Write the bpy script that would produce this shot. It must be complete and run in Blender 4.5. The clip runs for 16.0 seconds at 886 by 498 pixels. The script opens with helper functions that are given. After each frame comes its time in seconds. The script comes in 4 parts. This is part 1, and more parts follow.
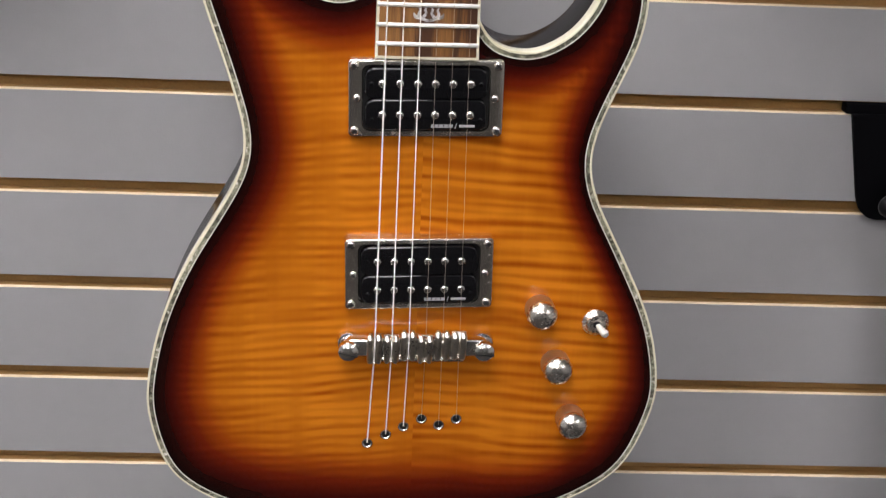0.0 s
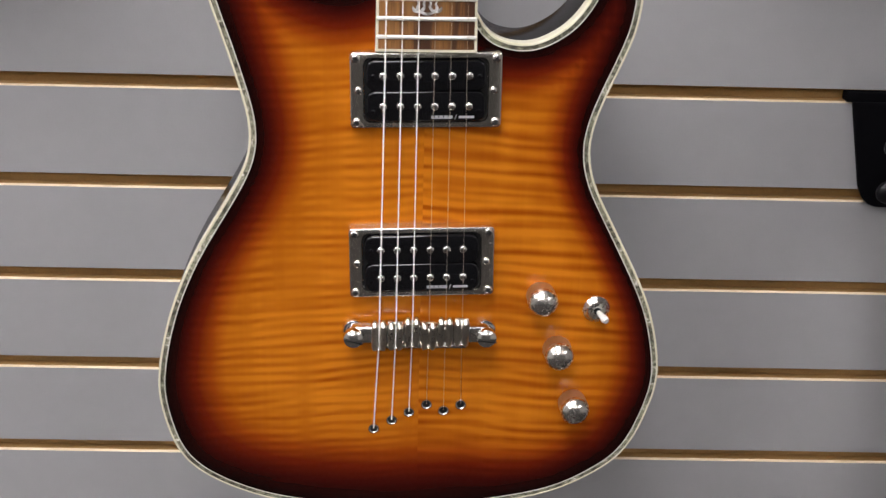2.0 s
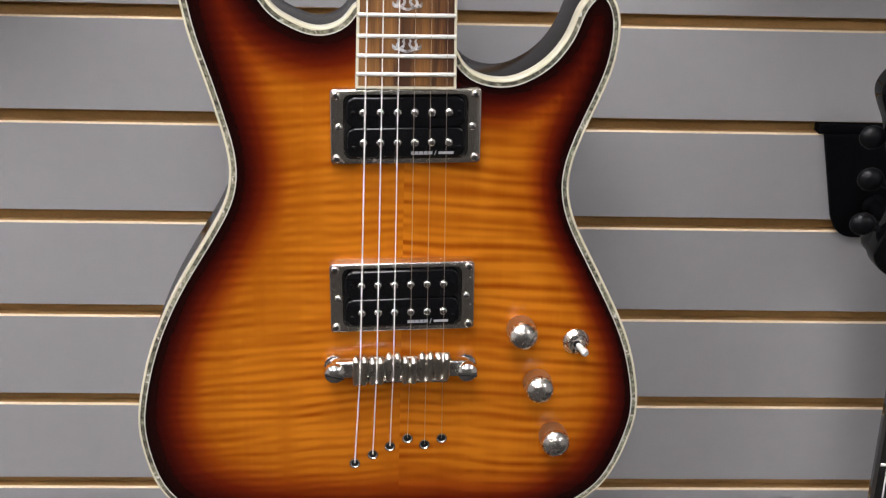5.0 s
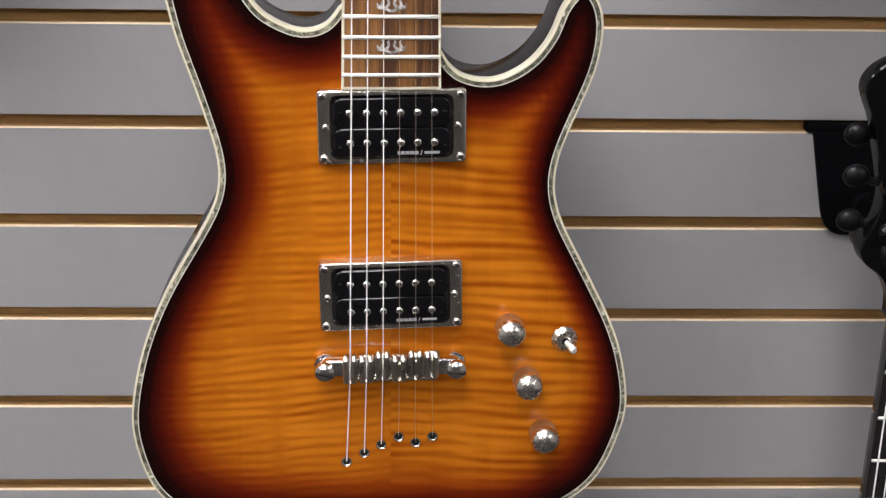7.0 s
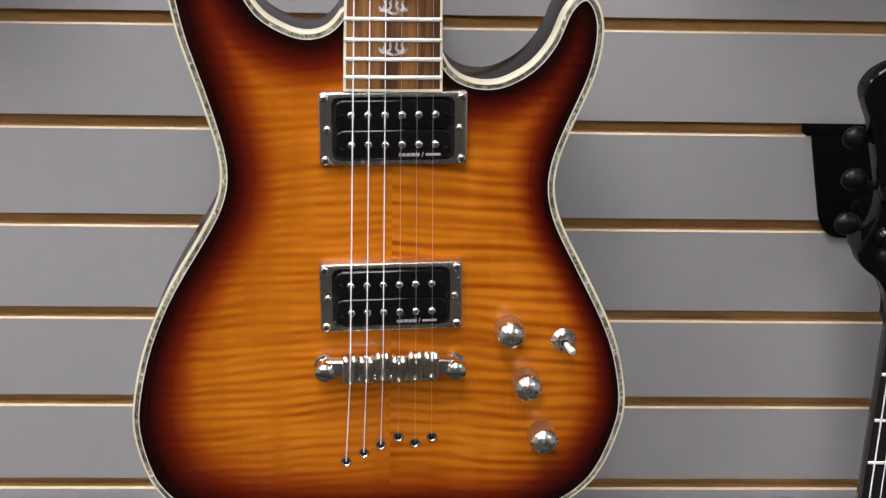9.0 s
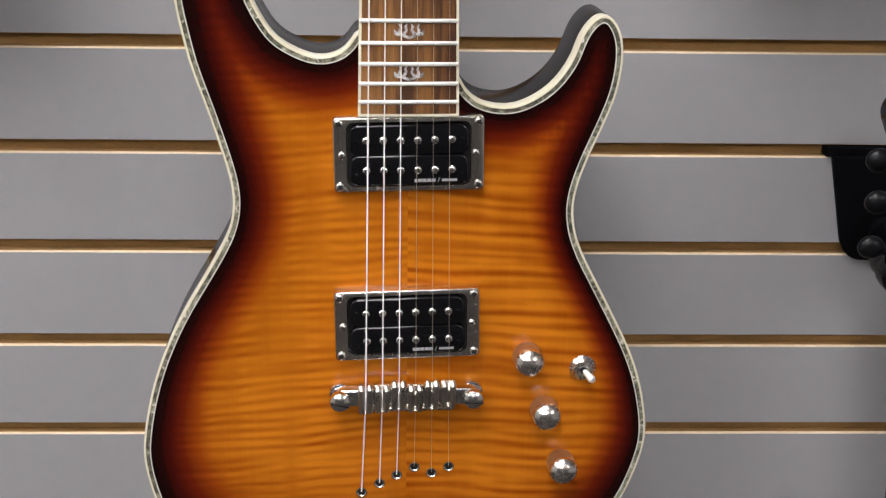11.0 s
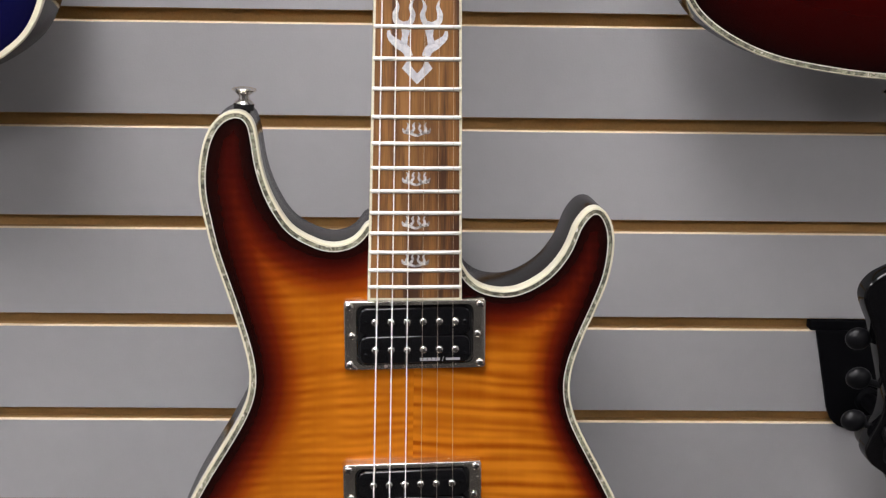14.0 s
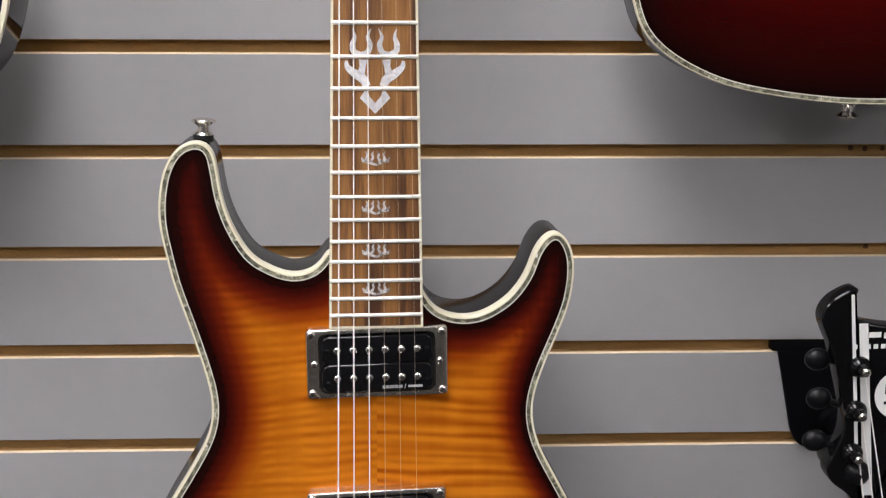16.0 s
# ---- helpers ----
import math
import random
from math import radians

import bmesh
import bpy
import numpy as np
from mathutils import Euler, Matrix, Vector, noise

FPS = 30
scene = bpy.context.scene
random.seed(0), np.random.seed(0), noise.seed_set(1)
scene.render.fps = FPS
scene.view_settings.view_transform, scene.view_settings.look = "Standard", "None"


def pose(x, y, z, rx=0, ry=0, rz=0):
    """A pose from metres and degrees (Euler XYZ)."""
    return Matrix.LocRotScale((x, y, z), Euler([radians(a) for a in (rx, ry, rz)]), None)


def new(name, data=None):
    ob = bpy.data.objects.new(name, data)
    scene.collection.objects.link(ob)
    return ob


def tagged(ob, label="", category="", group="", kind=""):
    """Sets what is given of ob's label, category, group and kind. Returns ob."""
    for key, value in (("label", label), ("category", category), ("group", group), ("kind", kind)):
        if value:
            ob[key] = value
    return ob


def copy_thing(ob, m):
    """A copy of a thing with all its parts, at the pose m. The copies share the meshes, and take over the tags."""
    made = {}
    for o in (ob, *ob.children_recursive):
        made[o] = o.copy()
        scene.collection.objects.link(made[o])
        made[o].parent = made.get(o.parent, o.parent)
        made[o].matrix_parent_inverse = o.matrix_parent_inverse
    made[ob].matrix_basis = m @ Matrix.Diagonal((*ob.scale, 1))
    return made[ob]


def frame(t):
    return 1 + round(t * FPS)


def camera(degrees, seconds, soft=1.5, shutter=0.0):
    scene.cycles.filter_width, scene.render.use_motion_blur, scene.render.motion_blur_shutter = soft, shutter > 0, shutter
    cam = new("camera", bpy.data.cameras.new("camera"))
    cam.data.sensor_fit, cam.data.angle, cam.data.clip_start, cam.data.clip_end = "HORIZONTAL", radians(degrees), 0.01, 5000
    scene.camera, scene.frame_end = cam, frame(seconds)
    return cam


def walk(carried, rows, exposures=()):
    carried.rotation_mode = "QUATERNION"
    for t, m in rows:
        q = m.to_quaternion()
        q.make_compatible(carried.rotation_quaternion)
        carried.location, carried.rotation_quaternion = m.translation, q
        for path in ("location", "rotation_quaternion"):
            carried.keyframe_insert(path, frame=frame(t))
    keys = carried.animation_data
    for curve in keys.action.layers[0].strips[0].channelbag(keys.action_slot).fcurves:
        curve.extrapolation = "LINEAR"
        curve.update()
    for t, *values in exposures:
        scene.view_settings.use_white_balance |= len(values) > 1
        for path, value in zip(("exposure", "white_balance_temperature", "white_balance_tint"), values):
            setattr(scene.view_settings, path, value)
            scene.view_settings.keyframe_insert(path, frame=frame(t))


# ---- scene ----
cam = camera(39.64, 16.0, soft=1.3, shutter=0.4)
PATH = [
    (0, pose(-0.0164, -0.8400, 1.6380, 67.40, -2.32, -1.64)),
    (0.5, pose(-0.0115, -0.8420, 1.6334, 66.93, -1.60, -1.64)),
    (1, pose(-0.0107, -0.8568, 1.6353, 67.53, -1.50, -2.97)),
    (1.5, pose(0.0005, -0.8493, 1.6390, 67.06, -1.38, -2.23)),
    (2, pose(-0.0009, -0.8571, 1.6402, 67.21, -1.43, -0.59)),
    (2.5, pose(-0.0108, -0.8595, 1.6388, 67.34, -1.40, 0.01)),
    (3, pose(-0.0066, -0.8544, 1.6386, 66.77, -1.38, 0.06)),
    (3.5, pose(-0.0026, -0.8629, 1.6395, 67.20, -1.03, -0.18)),
    (4, pose(-0.0018, -0.8694, 1.6408, 67.34, -1.81, -0.18)),
    (4.5, pose(-0.0077, -0.8598, 1.6455, 67.86, -1.50, -1.46)),
    (4.7, pose(-0.0086, -0.8582, 1.6468, 68.30, -1.61, -2.02)),
    (6.8, pose(0.0067, -0.8625, 1.6425, 68.73, -0.96, -1.93)),
    (7, pose(0.0081, -0.8684, 1.6434, 68.89, -0.88, -1.65)),
    (7.5, pose(0.0087, -0.8741, 1.6437, 69.06, -0.91, -2.31)),
    (8, pose(0.0063, -0.8712, 1.6424, 68.32, -1.21, -1.51)),
    (8.5, pose(-0.0011, -0.8782, 1.6485, 68.50, -1.38, -1.60)),
    (9, pose(0.0053, -0.8711, 1.6462, 68.84, -1.19, -1.73)),
    (11.5, pose(-0.0017, -0.8553, 1.6505, 70.03, -0.78, -1.61)),
    (12, pose(0.0009, -0.8656, 1.6678, 71.98, -1.28, -2.91)),
    (12.5, pose(-0.0001, -0.8779, 1.6784, 73.43, -1.20, -1.67)),
    (13, pose(-0.0070, -0.8897, 1.6845, 75.83, -0.77, -0.55)),
    (13.5, pose(-0.0038, -0.8950, 1.6854, 75.86, -0.94, -0.90)),
    (14, pose(-0.0013, -0.8945, 1.6875, 75.92, -0.84, -1.29)),
    (14.5, pose(-0.0045, -0.8901, 1.6853, 75.24, -1.61, -2.09)),
    (15, pose(0.0011, -0.8928, 1.6873, 76.48, -0.98, -3.12)),
    (15.5, pose(0.0099, -0.9001, 1.6930, 77.06, -0.43, -2.27)),
    (16, pose(0.0083, -0.8982, 1.6916, 76.98, -0.31, -2.56)),
]
walk(cam, PATH)

# ---- light ----
world = bpy.data.worlds.new("shop_world")
scene.world = world
world.use_nodes = True
world.node_tree.nodes["Background"].inputs[0].default_value = (0.9, 0.95, 1.0, 1)
world.node_tree.nodes["Background"].inputs[1].default_value = 0.05
scene.view_settings.exposure = 0.0
LAMP = 14.7          # brightness of the ceiling diffusers
LAMP_SPOTS = ((-1.7, -1.0), (2.2, -2.6), (-0.1, -3.0), (-1.7, -3.0))
LAMP_TINT = (1.0, 0.965, 0.985, 1)

Z0 = 1.30           # height of the guitar's bridge over the floor
SLAT = 0.0759       # pitch of the wall's slats
SLOT = 0.0088       # open height of a slot
LIP = Z0 + 0.0256   # top edge of the slat that ends nearest to the bridge


# ---- materials ----
def mat(name, colour, rough=0.5, metal=0.0, coat=0.0, coat_rough=0.05, vary=0.0, scale=40.0, bump=0.0, bump_scale=300.0, rough_vary=0.0, spec=0.5):
    m = bpy.data.materials.new(name)
    m.use_nodes = True
    nt = m.node_tree
    b = nt.nodes["Principled BSDF"]
    b.inputs["Base Color"].default_value = (*colour, 1)
    b.inputs["Roughness"].default_value = rough
    b.inputs["Metallic"].default_value = metal
    b.inputs["Coat Weight"].default_value = coat
    b.inputs["Coat Roughness"].default_value = coat_rough
    b.inputs["Specular IOR Level"].default_value = spec
    if vary or bump or rough_vary:
        tc = nt.nodes.new("ShaderNodeTexCoord")
    if vary or rough_vary:
        n1 = nt.nodes.new("ShaderNodeTexNoise")
        n1.inputs["Scale"].default_value = scale
        n1.inputs["Detail"].default_value = 6
        n2 = nt.nodes.new("ShaderNodeTexNoise")
        n2.inputs["Scale"].default_value = scale * 9
        n2.inputs["Detail"].default_value = 3
        nt.links.new(tc.outputs["Object"], n1.inputs["Vector"])
        nt.links.new(tc.outputs["Object"], n2.inputs["Vector"])
        add = nt.nodes.new("ShaderNodeMath")
        add.operation = "ADD"
        nt.links.new(n1.outputs["Fac"], add.inputs[0])
        nt.links.new(n2.outputs["Fac"], add.inputs[1])
        if vary:
            mr = nt.nodes.new("ShaderNodeMapRange")
            mr.inputs["From Min"].default_value, mr.inputs["From Max"].default_value = 0.6, 1.4
            mr.inputs["To Min"].default_value, mr.inputs["To Max"].default_value = 1 - vary, 1 + vary
            nt.links.new(add.outputs[0], mr.inputs["Value"])
            mul = nt.nodes.new("ShaderNodeVectorMath")
            mul.operation = "SCALE"
            mul.inputs[0].default_value = colour
            nt.links.new(mr.outputs[0], mul.inputs["Scale"])
            nt.links.new(mul.outputs[0], b.inputs["Base Color"])
        if rough_vary:
            mr = nt.nodes.new("ShaderNodeMapRange")
            mr.inputs["From Min"].default_value, mr.inputs["From Max"].default_value = 0.6, 1.4
            mr.inputs["To Min"].default_value, mr.inputs["To Max"].default_value = max(0.01, rough - rough_vary), rough + rough_vary
            nt.links.new(add.outputs[0], mr.inputs["Value"])
            nt.links.new(mr.outputs[0], b.inputs["Roughness"])
    if bump:
        n3 = nt.nodes.new("ShaderNodeTexNoise")
        n3.inputs["Scale"].default_value = bump_scale
        n3.inputs["Detail"].default_value = 4
        nt.links.new(tc.outputs["Object"], n3.inputs["Vector"])
        bp = nt.nodes.new("ShaderNodeBump")
        bp.inputs["Strength"].default_value = bump
        bp.inputs["Distance"].default_value = 0.001
        nt.links.new(n3.outputs["Fac"], bp.inputs["Height"])
        nt.links.new(bp.outputs[0], b.inputs["Normal"])
    return m


def ramp(nt, stops):
    r = nt.nodes.new("ShaderNodeValToRGB")
    e = r.color_ramp.elements
    while len(e) < len(stops):
        e.new(0.5)
    for el, (p, c) in zip(e, stops):
        el.position, el.color = p, (*c, 1)
    return r


def math_node(nt, op, a, b=None):
    n = nt.nodes.new("ShaderNodeMath")
    n.operation = op
    for i, v in enumerate((a, b)):
        if v is None:
            continue
        if isinstance(v, (int, float)):
            n.inputs[i].default_value = v
        else:
            nt.links.new(v, n.inputs[i])
    return n.outputs[0]


def burst_wood(name, stops, flame=1.0, dark=(0.54, 0.37, 0.25)):
    """Flamed maple, bookmatched at the centre, under a stained burst that follows the distance to the body's edge."""
    m = bpy.data.materials.new(name)
    m.use_nodes = True
    nt = m.node_tree
    b = nt.nodes["Principled BSDF"]
    tc = nt.nodes.new("ShaderNodeTexCoord")
    sep = nt.nodes.new("ShaderNodeSeparateXYZ")
    nt.links.new(tc.outputs["Object"], sep.inputs[0])
    x, z = sep.outputs[0], sep.outputs[2]
    side = math_node(nt, "GREATER_THAN", x, 0.0005)
    ax = math_node(nt, "ABSOLUTE", x)
    warp = nt.nodes.new("ShaderNodeTexNoise")
    warp.inputs["Scale"].default_value = 11
    warp.inputs["Detail"].default_value = 2
    nt.links.new(tc.outputs["Object"], warp.inputs["Vector"])
    zz = math_node(nt, "ADD", z, math_node(nt, "MULTIPLY", ax, 0.07))
    zz = math_node(nt, "ADD", zz, math_node(nt, "MULTIPLY", warp.outputs["Fac"], 0.007))

    def stripes(fx, fz, off, detail):
        v = nt.nodes.new("ShaderNodeCombineXYZ")
        nt.links.new(math_node(nt, "MULTIPLY", ax, fx), v.inputs[0])
        nt.links.new(math_node(nt, "ADD", math_node(nt, "MULTIPLY", side, 7.3), off), v.inputs[1])
        nt.links.new(math_node(nt, "MULTIPLY", zz, fz), v.inputs[2])
        n = nt.nodes.new("ShaderNodeTexNoise")
        n.inputs["Scale"].default_value = 1
        n.inputs["Detail"].default_value = detail
        n.inputs["Roughness"].default_value = 0.55
        nt.links.new(v.outputs[0], n.inputs["Vector"])
        return n.outputs["Fac"]
    s1 = stripes(12, 270, 0.0, 0)
    s2 = stripes(12, 90, 3.1, 1)
    s3 = stripes(420, 7, 5.2, 3)
    blot = stripes(14, 16, 9.7, 3)
    # a fairly regular curl, stronger in some upright bands of the grain than in others
    drift = math_node(nt, "MULTIPLY", stripes(16, 30, 1.7, 1), 8.0)
    wave = math_node(nt, "SINE", math_node(nt, "ADD", math_node(nt, "MULTIPLY", zz, math_node(nt, "SUBTRACT", 980.0, math_node(nt, "MULTIPLY", side, 230.0))), drift))
    band = stripes(58, 7, 4.4, 1)
    amp = math_node(nt, "MAXIMUM", math_node(nt, "ADD", math_node(nt, "MULTIPLY", math_node(nt, "SUBTRACT", band, 0.5), 3.4), 0.60), math_node(nt, "ADD", math_node(nt, "MULTIPLY", side, 0.55), 0.12))
    curl = math_node(nt, "ADD", math_node(nt, "MULTIPLY", math_node(nt, "MULTIPLY", wave, amp), 0.34), math_node(nt, "MULTIPLY", math_node(nt, "SUBTRACT", s1, 0.5), math_node(nt, "ADD", math_node(nt, "MULTIPLY", amp, 0.9), 0.45)))
    curl = math_node(nt, "ADD", curl, math_node(nt, "MULTIPLY", math_node(nt, "SUBTRACT", s2, 0.5), 0.70))
    curl = math_node(nt, "ADD", curl, math_node(nt, "MULTIPLY", math_node(nt, "SUBTRACT", band, 0.5), 0.55))
    fac = math_node(nt, "ADD", math_node(nt, "MULTIPLY", curl, 1.12 * flame), 0.66)
    fac = math_node(nt, "MULTIPLY", fac, math_node(nt, "ADD", math_node(nt, "MULTIPLY", blot, 0.5), 0.78))
    fac = math_node(nt, "ADD", fac, math_node(nt, "MULTIPLY", math_node(nt, "SUBTRACT", s3, 0.5), 0.22))
    edge = nt.nodes.new("ShaderNodeAttribute")
    edge.attribute_name = "edge"
    ed = math_node(nt, "ADD", edge.outputs["Fac"], math_node(nt, "MULTIPLY", math_node(nt, "SUBTRACT", warp.outputs["Fac"], 0.5), 0.05))
    ed = math_node(nt, "ADD", ed, math_node(nt, "MULTIPLY", math_node(nt, "SUBTRACT", fac, 0.7), 0.015))
    col = ramp(nt, stops)
    nt.links.new(ed, col.inputs[0])
    mixd = nt.nodes.new("ShaderNodeMix")
    mixd.data_type = "RGBA"
    mixd.blend_type = "MULTIPLY"
    mixd.inputs["Factor"].default_value = 1.0
    shade = nt.nodes.new("ShaderNodeMix")
    shade.data_type = "RGBA"
    # the opaque spray near the edge covers the figure
    cover = nt.nodes.new("ShaderNodeMapRange")
    cover.inputs["From Min"].default_value, cover.inputs["From Max"].default_value = 0.15, 0.60
    nt.links.new(ed, cover.inputs["Value"])
    flat = math_node(nt, "SUBTRACT", fac, 0.72)
    flat = math_node(nt, "MULTIPLY", flat, math_node(nt, "ADD", math_node(nt, "MULTIPLY", side, 0.25), 0.75))
    nt.links.new(math_node(nt, "ADD", math_node(nt, "MULTIPLY", flat, cover.outputs[0]), 0.72), shade.inputs["Factor"])
    shade.inputs[6].default_value = (*dark, 1)
    shade.inputs[7].default_value = (1.0, 1.0, 1.0, 1)
    nt.links.new(col.outputs[0], mixd.inputs[6])
    nt.links.new(shade.outputs[2], mixd.inputs[7])
    nt.links.new(mixd.outputs[2], b.inputs["Base Color"])
    b.inputs["Roughness"].default_value = 0.5
    b.inputs["Specular IOR Level"].default_value = 0.0
    b.inputs["Coat Weight"].default_value = 0.65
    b.inputs["Coat Roughness"].default_value = 0.06
    return m


def rosewood(name, a, c, rough=0.45):
    m = bpy.data.materials.new(name)
    m.use_nodes = True
    nt = m.node_tree
    b = nt.nodes["Principled BSDF"]
    tc = nt.nodes.new("ShaderNodeTexCoord")
    mp = nt.nodes.new("ShaderNodeMapping")
    mp.inputs["Scale"].default_value = (95, 40, 7)
    nt.links.new(tc.outputs["Object"], mp.inputs[0])
    n = nt.nodes.new("ShaderNodeTexNoise")
    n.inputs["Scale"].default_value = 1
    n.inputs["Detail"].default_value = 4
    n.inputs["Distortion"].default_value = 0.6
    nt.links.new(mp.outputs[0], n.inputs["Vector"])
    mp2 = nt.nodes.new("ShaderNodeMapping")
    mp2.inputs["Scale"].default_value = (1500, 300, 60)
    nt.links.new(tc.outputs["Object"], mp2.inputs[0])
    pore = nt.nodes.new("ShaderNodeTexNoise")
    pore.inputs["Scale"].default_value = 1
    nt.links.new(mp2.outputs[0], pore.inputs["Vector"])
    t = math_node(nt, "ADD", n.outputs["Fac"], math_node(nt, "MULTIPLY", math_node(nt, "SUBTRACT", pore.outputs["Fac"], 0.5), 0.25))
    r = ramp(nt, [(0.38, a), (0.50, tuple((p + q) / 2 for p, q in zip(a, c))), (0.62, c)])
    nt.links.new(t, r.inputs[0])
    nt.links.new(r.outputs[0], b.inputs["Base Color"])
    b.inputs["Roughness"].default_value = rough
    bp = nt.nodes.new("ShaderNodeBump")
    bp.inputs["Strength"].default_value = 0.15
    bp.inputs["Distance"].default_value = 0.0005
    nt.links.new(pore.outputs["Fac"], bp.inputs["Height"])
    nt.links.new(bp.outputs[0], b.inputs["Normal"])
    return m


def shell(name, stops, rough=0.2):
    """Mother of pearl or abalone: every piece takes its own tone, with cloudy streaks inside."""
    m = bpy.data.materials.new(name)
    m.use_nodes = True
    nt = m.node_tree
    b = nt.nodes["Principled BSDF"]
    g = nt.nodes.new("ShaderNodeNewGeometry")
    tc = nt.nodes.new("ShaderNodeTexCoord")
    n = nt.nodes.new("ShaderNodeTexNoise")
    n.inputs["Scale"].default_value = 300
    n.inputs["Detail"].default_value = 3
    n.inputs["Distortion"].default_value = 1.2
    nt.links.new(tc.outputs["Object"], n.inputs["Vector"])
    t = math_node(nt, "ADD", math_node(nt, "MULTIPLY", g.outputs["Random Per Island"], 0.26), math_node(nt, "MULTIPLY", n.outputs["Fac"], 1.15))
    t = math_node(nt, "SUBTRACT", t, 0.22)
    r = ramp(nt, stops)
    nt.links.new(t, r.inputs[0])
    nt.links.new(r.outputs[0], b.inputs["Base Color"])
    b.inputs["Roughness"].default_value = rough
    b.inputs["Coat Weight"].default_value = 1.0
    b.inputs["Coat Roughness"].default_value = 0.05
    return m


def glow(name, colour, strength):
    m = bpy.data.materials.new(name)
    m.use_nodes = True
    b = m.node_tree.nodes["Principled BSDF"]
    b.inputs["Base Color"].default_value = (0.8, 0.8, 0.8, 1)
    b.inputs["Emission Color"].default_value = colour
    b.inputs["Emission Strength"].default_value = strength
    return m


AMBER = [(0.0, (0.006, 0.0016, 0.0015)), (0.075, (0.018, 0.0021, 0.0016)), (0.16, (0.056, 0.0042, 0.0024)), (0.30, (0.155, 0.0150, 0.003)),
         (0.44, (0.34, 0.062, 0.005)), (0.60, (0.53, 0.148, 0.008)), (1.0, (0.66, 0.206, 0.012))]
WINE = [(0.0, (0.006, 0.0008, 0.0008)), (0.15, (0.018, 0.0005, 0.0005)), (0.5, (0.036, 0.0005, 0.0004)), (1.0, (0.068, 0.0008, 0.0006))]
NAVY = [(0.0, (0.003, 0.003, 0.03)), (0.5, (0.004, 0.005, 0.06)), (1.0, (0.006, 0.008, 0.09))]
JET = [(0.0, (0.004, 0.004, 0.004)), (1.0, (0.005, 0.005, 0.005))]
M_TOP = burst_wood("flamed_burst", AMBER)
M_WINE = burst_wood("wine_burst", WINE, 0.3)
M_NAVY = burst_wood("navy_stain", NAVY, 0.2)
M_JET = burst_wood("black_lacquer", JET, 0.0)
M_GLOSS_SIDE = mat("polished_side_lacquer", (0.020, 0.009, 0.007), 0.4, coat=0.7, coat_rough=0.08, vary=0.2, spec=0.0)
M_SIDE = mat("dark_side_lacquer", (0.007, 0.005, 0.005), 0.4, coat=0.6, coat_rough=0.12, vary=0.2, spec=0.0)
M_CREAM = mat("aged_cream_binding", (0.84, 0.79, 0.60), 0.35, coat=0.6, vary=0.07, scale=60)
M_LINE = mat("white_purfling_line", (0.72, 0.70, 0.60), 0.35, coat=0.6)
M_ABALONE = shell("abalone", [(0.0, (0.03, 0.028, 0.022)), (0.32, (0.09, 0.085, 0.062)), (0.48, (0.22, 0.21, 0.15)), (0.62, (0.33, 0.33, 0.22)), (0.72, (0.60, 0.54, 0.43)), (0.84, (0.95, 0.94, 0.87))])
M_PEARL = shell("pearl", [(0.0, (0.36, 0.36, 0.38)), (0.35, (0.60, 0.60, 0.63)), (0.7, (0.82, 0.81, 0.82)), (1.0, (0.92, 0.92, 0.93))], 0.25)
M_SHELL = shell("clouded_pearl", [(0.0, (0.12, 0.10, 0.09)), (0.34, (0.26, 0.24, 0.23)), (0.48, (0.55, 0.54, 0.55)), (0.68, (0.80, 0.79, 0.80)), (1.0, (0.92, 0.92, 0.93))], 0.25)
M_ROSE = rosewood("rosewood", (0.066, 0.024, 0.009), (0.34, 0.155, 0.044))
M_EBONY = rosewood("dark_fingerboard", (0.006, 0.006, 0.006), (0.016, 0.015, 0.014), 0.35)
M_NECK = mat("neck_lacquer", (0.05, 0.02, 0.012), 0.35, coat=0.8, vary=0.25)
M_CHROME = mat("nickel_chrome", (0.80, 0.78, 0.73), 0.20, 1.0, rough_vary=0.03, scale=12)
M_RING = mat("polished_nickel_ring", (0.76, 0.72, 0.64), 0.24, 1.0, rough_vary=0.06, scale=25, vary=0.09)
M_WORN = mat("worn_nickel", (0.63, 0.59, 0.52), 0.32, 1.0, rough_vary=0.08, scale=90, vary=0.22)
M_KNOB = mat("satin_chrome_knob", (0.84, 0.80, 0.74), 0.27, 1.0, rough_vary=0.02, scale=60, vary=0.03)
# tan tint stands in for the amber wood mirrored in the knob's side
M_SKIRT = mat("amber_tinted_skirt", (0.66, 0.58, 0.46), 0.40, 1.0, rough_vary=0.05, scale=60, vary=0.06)
M_FRET = mat("fret_wire", (0.94, 0.93, 0.88), 0.45, 0.35)
# matt near-white, so the windings' glint under the lamps is in the colour
M_STRING = mat("wound_steel_string", (0.98, 0.96, 0.91), 0.4, 0.0)
M_PLAIN = mat("plain_string", (0.62, 0.52, 0.42), 0.3, 0.9)
M_BOBBIN = mat("black_bobbin", (0.005, 0.005, 0.006), 0.25, coat=1.0, coat_rough=0.05, spec=0.0)
# black put in for the shade inside slots, holes and gaps
M_HOLE = mat("recess_shade", (0.004, 0.004, 0.004), 0.7)
M_PRINT = mat("grey_print", (0.42, 0.42, 0.43), 0.5)
M_SLOT_MARK = mat("brown_slot_mark", (0.10, 0.05, 0.02), 0.6, 0.2)
M_FELT = mat("black_felt", (0.01, 0.01, 0.01), 0.95)
M_BLACK = mat("black_enamel", (0.003, 0.003, 0.0035), 0.28, coat=0.8, coat_rough=0.08, rough_vary=0.05, spec=0.0)
